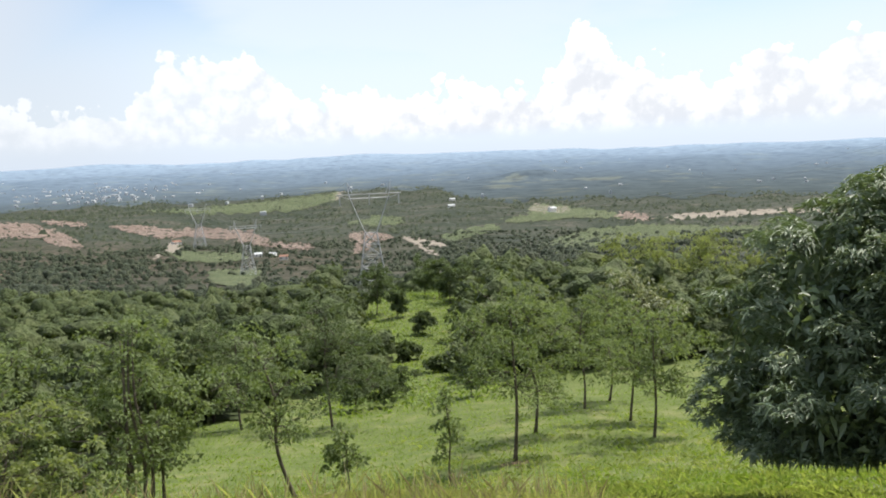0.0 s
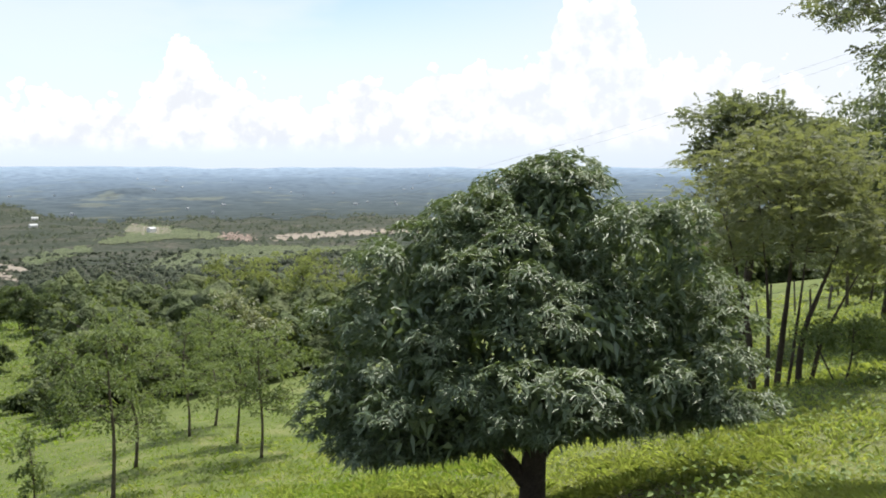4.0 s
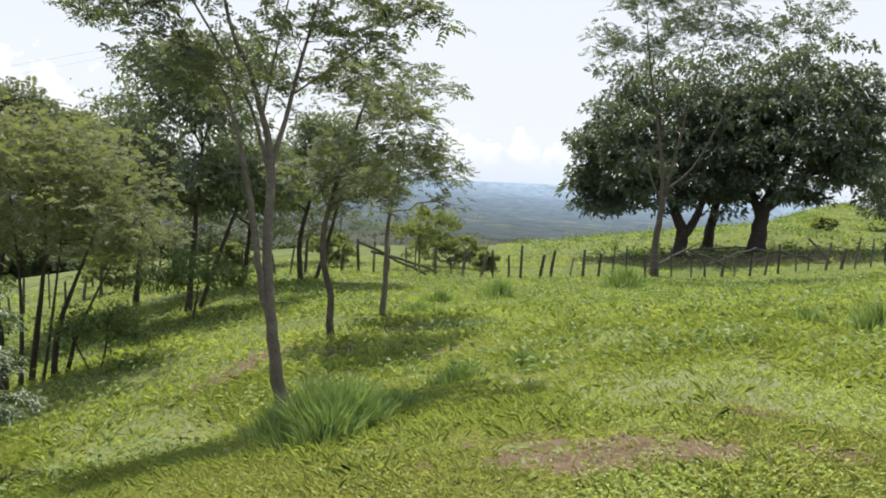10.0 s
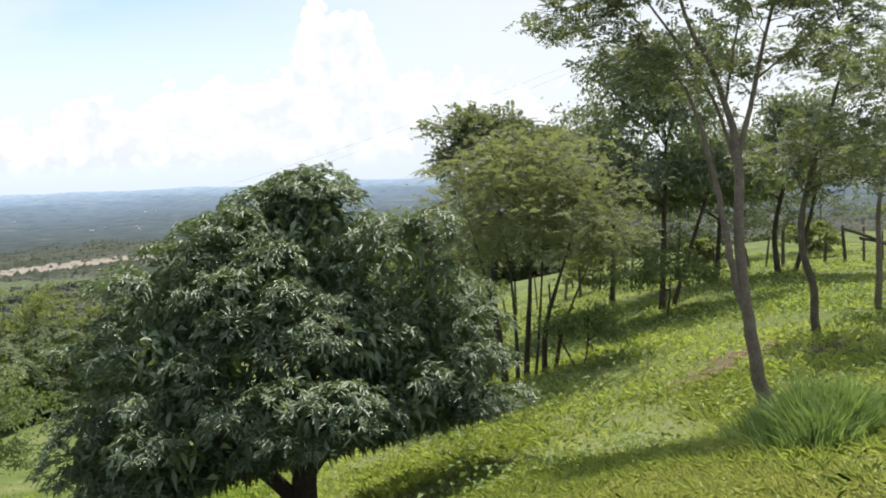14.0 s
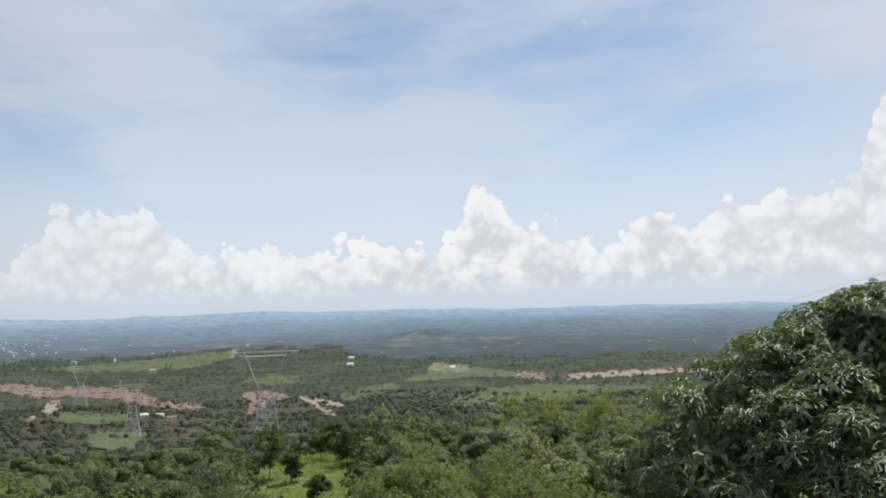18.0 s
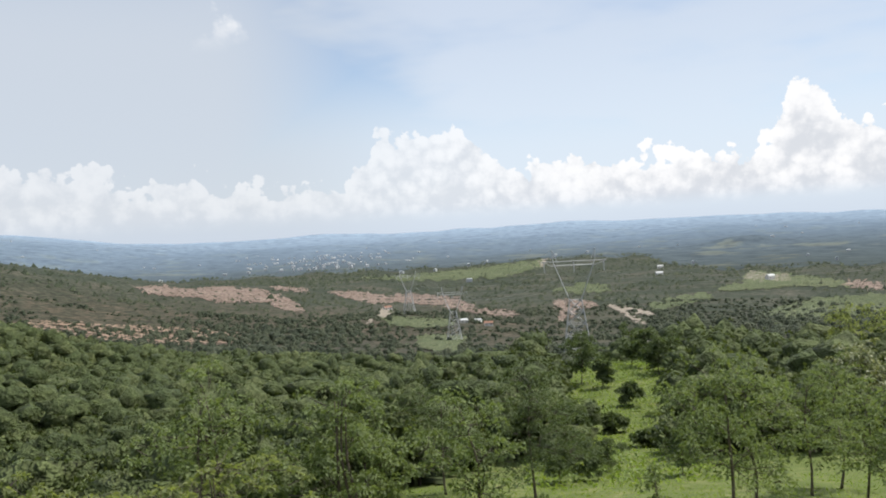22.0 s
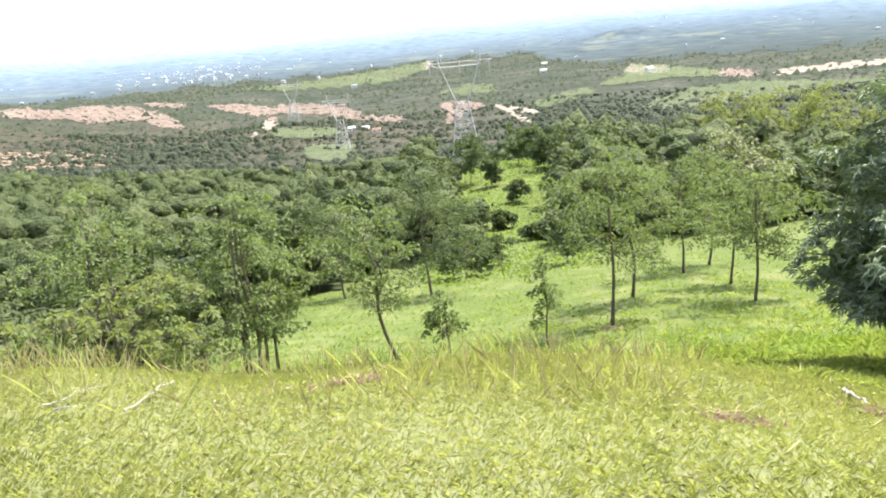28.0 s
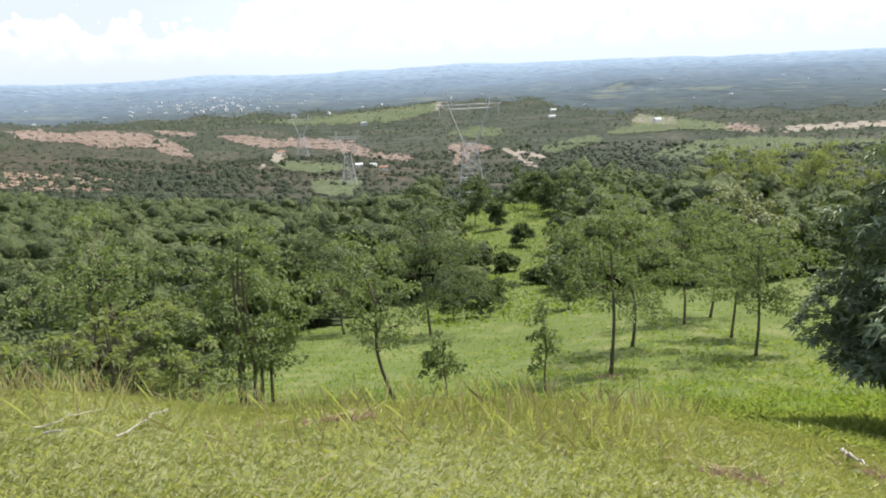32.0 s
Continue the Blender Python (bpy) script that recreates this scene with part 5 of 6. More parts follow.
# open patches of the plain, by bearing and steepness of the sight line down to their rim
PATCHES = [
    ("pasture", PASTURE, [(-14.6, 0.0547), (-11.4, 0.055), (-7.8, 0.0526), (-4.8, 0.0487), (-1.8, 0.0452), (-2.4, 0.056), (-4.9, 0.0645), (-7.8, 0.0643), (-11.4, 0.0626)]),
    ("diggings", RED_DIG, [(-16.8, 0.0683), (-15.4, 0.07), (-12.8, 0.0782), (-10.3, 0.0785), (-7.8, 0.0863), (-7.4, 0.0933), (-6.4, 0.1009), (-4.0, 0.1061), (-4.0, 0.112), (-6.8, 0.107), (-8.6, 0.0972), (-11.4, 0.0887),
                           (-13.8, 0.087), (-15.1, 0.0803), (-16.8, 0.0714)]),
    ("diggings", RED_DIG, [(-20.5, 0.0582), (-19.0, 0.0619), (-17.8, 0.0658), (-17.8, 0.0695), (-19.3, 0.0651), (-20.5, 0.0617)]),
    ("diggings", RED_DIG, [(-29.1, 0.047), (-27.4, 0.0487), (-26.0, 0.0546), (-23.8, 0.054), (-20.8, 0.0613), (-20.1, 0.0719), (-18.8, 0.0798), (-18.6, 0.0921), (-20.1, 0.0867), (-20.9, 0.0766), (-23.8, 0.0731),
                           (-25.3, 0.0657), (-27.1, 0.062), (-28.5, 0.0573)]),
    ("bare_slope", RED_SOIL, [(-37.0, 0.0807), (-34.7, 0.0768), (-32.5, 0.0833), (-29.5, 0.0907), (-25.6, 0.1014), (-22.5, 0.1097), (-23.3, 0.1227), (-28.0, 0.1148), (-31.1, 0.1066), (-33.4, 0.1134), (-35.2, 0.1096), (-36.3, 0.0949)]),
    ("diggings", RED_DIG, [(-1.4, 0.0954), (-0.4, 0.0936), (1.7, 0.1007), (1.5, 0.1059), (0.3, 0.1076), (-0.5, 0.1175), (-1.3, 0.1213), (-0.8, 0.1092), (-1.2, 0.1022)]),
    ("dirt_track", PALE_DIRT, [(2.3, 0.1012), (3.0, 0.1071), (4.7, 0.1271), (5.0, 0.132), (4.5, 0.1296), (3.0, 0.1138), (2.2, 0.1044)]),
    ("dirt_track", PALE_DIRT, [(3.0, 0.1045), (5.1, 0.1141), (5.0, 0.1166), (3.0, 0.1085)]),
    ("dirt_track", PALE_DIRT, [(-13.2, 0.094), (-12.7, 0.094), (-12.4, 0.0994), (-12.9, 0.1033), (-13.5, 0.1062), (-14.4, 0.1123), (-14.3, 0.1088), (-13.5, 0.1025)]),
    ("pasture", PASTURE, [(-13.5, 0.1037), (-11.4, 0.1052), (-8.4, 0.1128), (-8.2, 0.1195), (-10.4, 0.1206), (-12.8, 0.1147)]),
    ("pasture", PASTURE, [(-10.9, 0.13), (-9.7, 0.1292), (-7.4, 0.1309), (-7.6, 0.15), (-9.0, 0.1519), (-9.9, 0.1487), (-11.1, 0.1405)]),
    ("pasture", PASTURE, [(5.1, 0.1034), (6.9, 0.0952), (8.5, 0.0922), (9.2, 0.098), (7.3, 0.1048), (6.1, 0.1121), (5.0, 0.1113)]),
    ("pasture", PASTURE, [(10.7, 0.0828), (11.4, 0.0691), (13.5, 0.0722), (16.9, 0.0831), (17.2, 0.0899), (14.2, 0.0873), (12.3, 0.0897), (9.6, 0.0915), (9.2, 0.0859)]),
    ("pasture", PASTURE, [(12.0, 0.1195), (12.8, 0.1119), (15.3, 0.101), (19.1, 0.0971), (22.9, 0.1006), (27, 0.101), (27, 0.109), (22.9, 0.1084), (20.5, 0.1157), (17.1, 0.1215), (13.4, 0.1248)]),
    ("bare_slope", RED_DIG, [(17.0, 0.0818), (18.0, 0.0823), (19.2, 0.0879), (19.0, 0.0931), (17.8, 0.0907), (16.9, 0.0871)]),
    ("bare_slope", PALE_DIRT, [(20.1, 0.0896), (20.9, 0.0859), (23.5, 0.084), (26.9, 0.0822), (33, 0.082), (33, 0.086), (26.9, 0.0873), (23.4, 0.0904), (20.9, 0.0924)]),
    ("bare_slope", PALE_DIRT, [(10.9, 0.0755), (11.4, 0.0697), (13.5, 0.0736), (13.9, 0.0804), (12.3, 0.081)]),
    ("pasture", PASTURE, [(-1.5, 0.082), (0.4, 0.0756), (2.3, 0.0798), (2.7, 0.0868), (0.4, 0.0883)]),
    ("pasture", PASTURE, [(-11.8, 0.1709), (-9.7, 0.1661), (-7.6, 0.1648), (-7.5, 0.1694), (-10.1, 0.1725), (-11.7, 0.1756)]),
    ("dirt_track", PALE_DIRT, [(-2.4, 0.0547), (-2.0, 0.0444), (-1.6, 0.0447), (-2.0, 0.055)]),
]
PATCH_LABELS = {"pasture": "pale green open pasture on the plain", "diggings": "pinkish-red bare earth diggings on the plain", "bare_slope": "bare reddish rocky ground among the scrub", "dirt_track": "pale winding dirt track on the plain"}


def inside(b, s, rim):
    """Which of the points (b, s) lie within the rim."""
    hit = np.zeros(b.shape, bool)
    for (b0, s0), (b1, s1) in zip(rim, rim[1:] + rim[:1]):
        cross = (s0 > s) != (s1 > s)
        with np.errstate(divide="ignore", invalid="ignore"):
            hit ^= cross & (b < (b1 - b0) * (s - s0) / (s1 - s0 + 1e-12) + b0)
    return hit


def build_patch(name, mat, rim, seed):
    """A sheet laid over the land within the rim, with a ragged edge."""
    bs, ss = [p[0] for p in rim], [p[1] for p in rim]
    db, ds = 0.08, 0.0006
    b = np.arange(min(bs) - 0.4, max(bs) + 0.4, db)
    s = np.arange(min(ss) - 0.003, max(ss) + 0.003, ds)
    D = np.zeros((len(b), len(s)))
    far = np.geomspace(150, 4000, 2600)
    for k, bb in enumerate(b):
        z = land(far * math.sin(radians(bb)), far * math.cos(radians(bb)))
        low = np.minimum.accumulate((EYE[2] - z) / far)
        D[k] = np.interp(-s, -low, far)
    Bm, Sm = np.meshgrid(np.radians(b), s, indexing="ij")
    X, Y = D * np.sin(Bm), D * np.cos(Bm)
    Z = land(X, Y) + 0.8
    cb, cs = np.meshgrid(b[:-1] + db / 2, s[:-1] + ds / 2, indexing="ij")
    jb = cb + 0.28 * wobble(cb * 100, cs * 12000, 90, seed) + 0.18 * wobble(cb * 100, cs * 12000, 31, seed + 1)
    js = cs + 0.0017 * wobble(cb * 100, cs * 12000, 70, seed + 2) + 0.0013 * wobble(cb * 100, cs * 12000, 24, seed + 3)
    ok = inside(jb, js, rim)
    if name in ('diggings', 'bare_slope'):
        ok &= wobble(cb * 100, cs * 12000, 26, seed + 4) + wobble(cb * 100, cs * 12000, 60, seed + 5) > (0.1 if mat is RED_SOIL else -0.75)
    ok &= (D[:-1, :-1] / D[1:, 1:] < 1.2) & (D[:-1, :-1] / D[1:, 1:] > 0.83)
    n = len(s)
    i, j = np.nonzero(ok)
    faces = np.stack([i * n + j, i * n + j + 1, (i + 1) * n + j + 1, (i + 1) * n + j], -1)
    used, again = np.unique(faces, return_inverse=True)
    verts = np.stack([X, Y, Z], -1).reshape(-1, 3)[used]
    ob = part(name, mesh_np(name, verts, again.reshape(-1, 4)), mat, smooth=True)
    tagged(ob, PATCH_LABELS[name], name.replace("_", " "), kind="structure")


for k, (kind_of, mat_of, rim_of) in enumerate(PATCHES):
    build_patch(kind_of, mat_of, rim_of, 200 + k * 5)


def build_scrub():
    """Low bushes and trees dotted all over the plain, thin on the open patches."""
    rng = np.random.RandomState(91)
    for lo, hi, n, sizes, fine in ((290, 900, 40000, (0.6, 3.2), True), (900, 2400, 46000, (1.0, 4.2), False)):
        b = rng.uniform(-60, 118, n)
        d = np.sqrt(rng.uniform(lo ** 2, hi ** 2, n))
        x, y = d * np.sin(np.radians(b)), d * np.cos(np.radians(b))
        z = land(x, y)
        dense = wobble(x, y, 190, 12) + wobble(x, y, 50, 13) * 0.9 + wobble(x, y, 23, 18) * 0.5 + rng.uniform(-0.5, 0.5, n)
        ok = (dense > (-0.5 if fine else -0.3)) & (d < far_edge(b) + 120)
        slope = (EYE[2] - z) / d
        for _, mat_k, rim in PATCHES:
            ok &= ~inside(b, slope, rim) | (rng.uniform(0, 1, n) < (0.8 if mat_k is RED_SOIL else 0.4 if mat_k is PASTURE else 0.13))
        x, y, z, d, dense = x[ok], y[ok], z[ok], d[ok], dense[ok]
        n = len(x)
        r = (sizes[0] + (sizes[1] - sizes[0]) * rng.uniform(0, 1, n) ** 1.6) * (0.75 + 0.4 * dense.clip(0, 2))
        h = r * rng.uniform(0.8, 1.3, n)
        a = np.arange(5) * 2 * np.pi / 5
        ring = np.stack([np.cos(a), np.sin(a), a * 0], -1)
        foot = np.stack([x, y, z], -1)[:, None]
        base = ring[None] * r[:, None, None] * rng.uniform(0.7, 1.3, (n, 5, 1)) + foot
        tip = foot + np.stack([r * 0.2, -r * 0.1, h * 1.15], -1)[:, None]
        if fine:
            mid = ring[None] * r[:, None, None] * rng.uniform(0.6, 1.05, (n, 5, 1)) + foot
            mid[..., 2] += h[:, None] * rng.uniform(0.55, 1.05, (n, 5))
            verts = np.concatenate([base, mid, tip], 1).reshape(-1, 3)
            f = []
            for k in range(5):
                q = (k + 1) % 5
                f += [(k, q, 5 + q), (k, 5 + q, 5 + k), (5 + k, 5 + q, 10)]
        else:
            verts = np.concatenate([base, tip], 1).reshape(-1, 3)
            f = [(k, (k + 1) % 5, 5) for k in range(5)]
        size = 11 if fine else 6
        faces = (np.array(f)[None] + np.arange(n)[:, None, None] * size).reshape(-1, 3)
        ob = part("scrub", mesh_np("scrub", verts, faces), SCRUB_LEAF, smooth=True)
        tagged(ob, "grey-green scrub dotted over the wide plain", "scrub", kind="stuff")


build_scrub()


# ---- bare soil on the hilltop ----
SOIL = []


def soil_patch(b, d, long, wide, turn, seed, label="worn patch of bare reddish soil in the grass"):
    """Trodden earth showing in scraps between the grass; turn is measured from across the view towards away."""
    rng = np.random.RandomState(seed)
    c = spot(b, d)
    a = radians(turn - b)
    SOIL.append((c.x, c.y, long, wide, a))
    count = int(40 + 150 * long * wide * (1 if d < 12 else 0.6))
    verts, faces = [], []
    for _ in range(count):
        u, w = rng.normal() * long * 0.55, rng.normal() * wide * 0.55
        size = rng.uniform(0.2, 0.55) * min(wide, 0.3 if d < 30 else 1.1)
        x0, y0 = c.x + u * math.cos(a) - w * math.sin(a), c.y + u * math.sin(a) + w * math.cos(a)
        ang = np.arange(9) * 2 * np.pi / 9
        r = size * rng.uniform(0.55, 1.3, 9)
        x = np.append(x0 + r * np.cos(ang), x0)
        y = np.append(y0 + r * np.sin(ang), y0)
        z = land(x, y) + np.append(np.full(9, -0.015), rng.uniform(0.015, 0.04))
        k = len(verts)
        verts += list(zip(x.tolist(), y.tolist(), z.tolist()))
        faces += [(k + q, k + (q + 1) % 9, k + 9) for q in range(9)]
    me = bpy.data.meshes.new("bare_soil")
    me.from_pydata(verts, [], faces)
    tagged(part("bare_soil", me, HILL_SOIL, smooth=True), label, "bare soil", kind="structure")


soil_patch(93.5, 5.25, 0.85, 0.36, 8, 1)
soil_patch(89.5, 4.9, 0.5, 0.24, 14, 21)
soil_patch(97.6, 5.3, 0.5, 0.14, 10, 2)
soil_patch(106.9, 5.7, 0.3, 0.13, 0, 3, "small heap of dug soil and dry stalks")
soil_patch(102.0, 6.3, 0.22, 0.10, 5, 16)
soil_patch(114.4, 8.8, 0.5, 0.3, 10, 4)
soil_patch(68.4, 16.1, 1.1, 0.36, 50, 5, "worn reddish footpath in the grass")
soil_patch(65.8, 14.8, 1.0, 0.3, 50, 6, "worn reddish footpath in the grass")
soil_patch(73.5, 15.6, 0.5, 0.2, 20, 7)
soil_patch(43.0, 11.2, 1.1, 0.3, 10, 8)
soil_patch(47.5, 10.6, 0.6, 0.22, 10, 9)
soil_patch(18.0, 3.6, 0.16, 0.07, 0, 10)
soil_patch(-10.3, 4.3, 0.22, 0.06, 5, 20)
# a scrap of soil colour stands in for the dark shadow here
soil_patch(27.0, 4.4, 0.16, 0.07, 5, 11, "patch of brown soil laid in for a shadow on the grass")
soil_patch(77.5, 17.5, 0.9, 0.3, 10, 13)
soil_patch(80.0, 14.0, 0.7, 0.16, 15, 14)
soil_patch(9.4, 26.6, 0.5, 0.3, 0, 15)
# brown earth spread where the big trees' shadow falls, to darken it
soil_patch(97.5, 47.0, 5.0, 1.6, 0, 17, "brown trodden earth deepening the shade under the big trees")
soil_patch(102.0, 46.5, 4.0, 1.4, 0, 18, "brown trodden earth deepening the shade under the big trees")
soil_patch(115.5, 41.0, 2.4, 0.8, 0, 19, "pale bare earth by the fence")


def scatter_straw():
    """Cut stalks and dry leaves lying about on the worn places."""
    rng = np.random.RandomState(17)
    x, y = [], []
    for px, py, long, wide, turn in SOIL:
        k = int(420 * long * wide) + 40
        u, w = rng.normal(size=k) * long * 0.6, rng.normal(size=k) * wide * 0.7
        x.append(px + u * math.cos(turn) - w * math.sin(turn))
        y.append(py + u * math.sin(turn) + w * math.cos(turn))
    k = 1300
    b, d = np.radians(rng.uniform(-54, 120, k)), rng.uniform(2.0, 9, k)
    x, y = np.concatenate(x + [d * np.sin(b)]), np.concatenate(y + [d * np.cos(b)])
    at = np.stack([x, y, land(x, y) + 0.035], -1)
    way = rng.normal(size=(len(x), 3))
    way[:, 2] = np.abs(way[:, 2]) * 0.2
    v, f = leaf_arrays(rng, at, way, rng.uniform(0.04, 0.14, len(x)), 0.005, 0.05)
    ob = part("dry_stalks", mesh_np("dry_stalks", v, f), STRAW)
    tagged(ob, "dry straw stalks lying in the grass", "dry stalks", kind="stuff")


scatter_straw()


# ---- grass ----
def build_grass(name, inner, outer, count, length, width, mat, label, seed, lo=-56, hi=122, ragged=0.0, lean=0.85):
    rng = np.random.RandomState(seed)
    b = np.radians(rng.uniform(lo, hi, count))
    d = np.sqrt(rng.uniform(inner ** 2, outer ** 2, count)) if ragged == 0 else inner * (outer / inner) ** rng.uniform(0, 1, count)
    x, y = d * np.sin(b), d * np.cos(b)
    ok = wobble(x, y, 1.3, seed) + wobble(x, y, 4.0, seed + 1) * 0.8 + rng.uniform(-0.7, 0.7, count) > -1.15
    x, y, d = x[ok], y[ok], d[ok]
    for px, py, long, wide, turn in SOIL:
        u = (x - px) * math.cos(turn) + (y - py) * math.sin(turn)
        w = (y - py) * math.cos(turn) - (x - px) * math.sin(turn)
        free = ((u / long) ** 2 + (w / wide) ** 2 > 0.9) | (rng.uniform(0, 1, len(x)) < 0.22)
        x, y, d = x[free], y[free], d[free]
    n = len(x)
    at = np.stack([x, y, land(x, y) - 0.01], -1)
    way = rng.normal(size=(n, 3)) * lean
    way[:, 2] = 1
    size = length * rng.uniform(0.5, 1.4, n) * (1 + 0.5 * wobble(x, y, 3.0, seed + 2)).clip(0.4, 1.6)
    v, f = leaf_arrays(rng, at, way, size, width * rng.uniform(0.7, 1.3, n), 0.3, np.tile((0, 0, 1.0), (n, 1)), 0.5)
    ob = part(name, mesh_np(name, v, f), mat)
    tagged(ob, label, "grass", kind="stuff")


build_grass("meadow_grass", 1.8, 6.5, 230000, 0.056, 0.0023, FORE_BLADE, "short fine sunlit meadow grass with dry blades", 41, hi=38, lean=0.5)
build_grass("meadow_grass", 3.6, 6.5, 90000, 0.085, 0.0034, FORE_BLADE, "short sunlit yellow-green meadow grass with dry blades", 40, lo=38)
build_grass("meadow_grass", 6.0, 15, 160000, 0.13, 0.008, GRASS_BLADE, "short sunlit yellow-green meadow grass", 42)
build_grass("meadow_grass", 14, 48, 42000, 0.18, 0.042, SLOPE_BLADE, "fresh green grass on the lower meadow slope", 43, hi=36, ragged=1)
build_grass("meadow_grass", 14, 48, 50000, 0.18, 0.042, GRASS_BLADE, "short sunlit yellow-green meadow grass", 49, lo=36, ragged=1)
build_grass("meadow_grass", 46, 165, 16000, 0.34, 0.16, SLOPE_BLADE, "bright grass on the green strip down the slope", 45, lo=-4, hi=9)
build_grass("meadow_grass", 44, 125, 30000, 0.26, 0.10, GRASS_BLADE, "grass on the knoll beyond the fence", 44, lo=84, hi=122)


def build_tussocks(count, inner, outer, lo, hi, blades, spread, length, width, mat, label, seed):
    """Knots of longer grass that give the meadow its uneven nap."""
    rng = np.random.RandomState(seed)
    b, d = np.radians(rng.uniform(lo, hi, count)), inner * (outer / inner) ** rng.uniform(0, 1, count)
    x, y = d * np.sin(b), d * np.cos(b)
    ok = wobble(x, y, 3.5, seed) + wobble(x, y, 9.0, seed + 1) + rng.uniform(-0.5, 0.5, count) > -0.1
    for px, py, long, wide, turn in SOIL:
        u = (x - px) * math.cos(turn) + (y - py) * math.sin(turn)
        w = (y - py) * math.cos(turn) - (x - px) * math.sin(turn)
        ok &= (u / long) ** 2 + (w / wide) ** 2 > 1.2
    x, y, d = np.repeat(x[ok], blades), np.repeat(y[ok], blades), np.repeat(d[ok], blades)
    big = np.repeat(rng.uniform(0.5, 1.4, ok.sum()), blades)
    n = len(x)
    off = rng.normal(size=(n, 2)) * spread * big[:, None]
    x, y = x + off[:, 0], y + off[:, 1]
    way = np.concatenate([off / spread * 0.35 + rng.normal(size=(n, 2)) * 0.25, np.ones((n, 1))], 1)
    at = np.stack([x, y, land(x, y) - 0.01], -1)
    v, f = leaf_arrays(rng, at, way, length * big * rng.uniform(0.5, 1.2, n), width * (0.6 + d / outer), 0.35, np.tile((0, 0, 1.0), (n, 1)), 0.5)
    tagged(part("tussock_grass", mesh_np("tussock_grass", v, f), mat), label, "grass", kind="stuff")


build_tussocks(1000, 4.5, 13, 40, 122, 26, 0.085, 0.14, 0.004, KNOT_BLADE, "knots of longer fresh green grass in the meadow", 46)
build_tussocks(1900, 12, 36, 0, 122, 22, 0.16, 0.25, 0.016, KNOT_BLADE, "knots of longer fresh green grass in the meadow", 47)
build_tussocks(900, 10, 30, -24, 40, 24, 0.18, 0.24, 0.010, GRASS_BLADE, "knots of longer fresh green grass on the lower slope", 48)


def build_fringe():
    """Taller seeding grass along the shoulder of the hill."""
    rng = np.random.RandomState(58)
    n = 9000
    b = rng.uniform(-58, 16, n)
    d = rng.uniform(3.6, 10, n) + np.clip(-b - 20, 0, 40) * 0.06
    x, y = d * np.sin(np.radians(b)), d * np.cos(np.radians(b))
    ok = wobble(x, y, 2.2, 59) + rng.uniform(-0.6, 0.6, n) > 0.15
    x, y = x[ok], y[ok]
    n = len(x)
    at = np.stack([x, y, land(x, y) - 0.01], -1)
    way = rng.normal(size=(n, 3)) * 0.28
    way[:, 2] = 1
    v, f = leaf_arrays(rng, at, way, rng.uniform(0.12, 0.32, n), 0.006, 0.12)
    half = len(f) // 2 // 2 * 2
    cut = half // 2 * 4
    for name, vv, ff, m, label in (("seeding_grass", v[:cut], f[:half], FORE_BLADE, "taller seeding grass along the hill's shoulder"), ("seeding_grass", v[cut:], f[half:] - cut, STRAW, "dry straw-coloured seeding grass along the hill's shoulder")):
        tagged(part(name, mesh_np(name, vv, ff), m), label, "grass", kind="stuff")


build_fringe()


def build_weeds(name, count, inner, outer, lo, hi, leaves, spread, size, mat, label, seed):
    """Low leafy clumps that break up the meadow."""
    rng = np.random.RandomState(seed)
    b, d = np.radians(rng.uniform(lo, hi, count)), np.sqrt(rng.uniform(inner ** 2, outer ** 2, count))
    x, y = d * np.sin(b), d * np.cos(b)
    ok = wobble(x, y, 5.0, seed) + rng.uniform(-0.5, 0.5, count) > 0.0
    for px, py, long, wide, turn in SOIL:
        u = (x - px) * math.cos(turn) + (y - py) * math.sin(turn)
        w = (y - py) * math.cos(turn) - (x - px) * math.sin(turn)
        ok &= ((u / long) ** 2 + (w / wide) ** 2 > 1.1) | (rng.uniform(0, 1, count) < 0.2)
    x, y = x[ok], y[ok]
    n = len(x)
    big = rng.uniform(0.5, 1.5, n)
    px = np.repeat(x, leaves) + rng.normal(size=n * leaves) * spread * np.repeat(big, leaves)
    py = np.repeat(y, leaves) + rng.normal(size=n * leaves) * spread * np.repeat(big, leaves)
    rise = np.abs(rng.normal(size=n * leaves)) * spread * 0.45 * np.repeat(big, leaves)
    at = np.stack([px, py, land(px, py) + rise], -1)
    way = rng.normal(size=(n * leaves, 3))
    way[:, 2] = np.abs(way[:, 2]) * 0.5 + 0.2
    long = size * rng.uniform(0.6, 1.3, n * leaves)
    v, f = leaf_arrays(rng, at, way, long, long * 0.55, 0.3, np.tile((0, 0, 1.0), (n * leaves, 1)))
    ob = part(name, mesh_np(name, v, f), mat)
    tagged(ob, label, "weeds", kind="stuff")


build_weeds("meadow_weeds", 300, 2.0, 9, -56, 60, 16, 0.09, 0.02, WEED_LEAF, "low broad-leaved weeds among the grass", 57)
build_weeds("meadow_weeds", 700, 2.0, 9, 60, 122, 16, 0.09, 0.026, WEED_LEAF, "low broad-leaved weeds among the grass", 51)
build_weeds("meadow_weeds", 1000, 9, 34, 46, 122, 34, 0.30, 0.11, CLUMP_LEAF, "darker leafy clumps dotted over the meadow", 53)
build_weeds("meadow_weeds", 1900, 2.2, 8, 90, 122, 18, 0.10, 0.032, LIME_WEED, "broad-leaved bright yellow-green weeds", 55)
build_weeds("meadow_weeds", 1700, 46, 120, 86, 122, 24, 0.5, 0.26, CLUMP_LEAF, "dark weeds and low bushes on the knoll", 56)
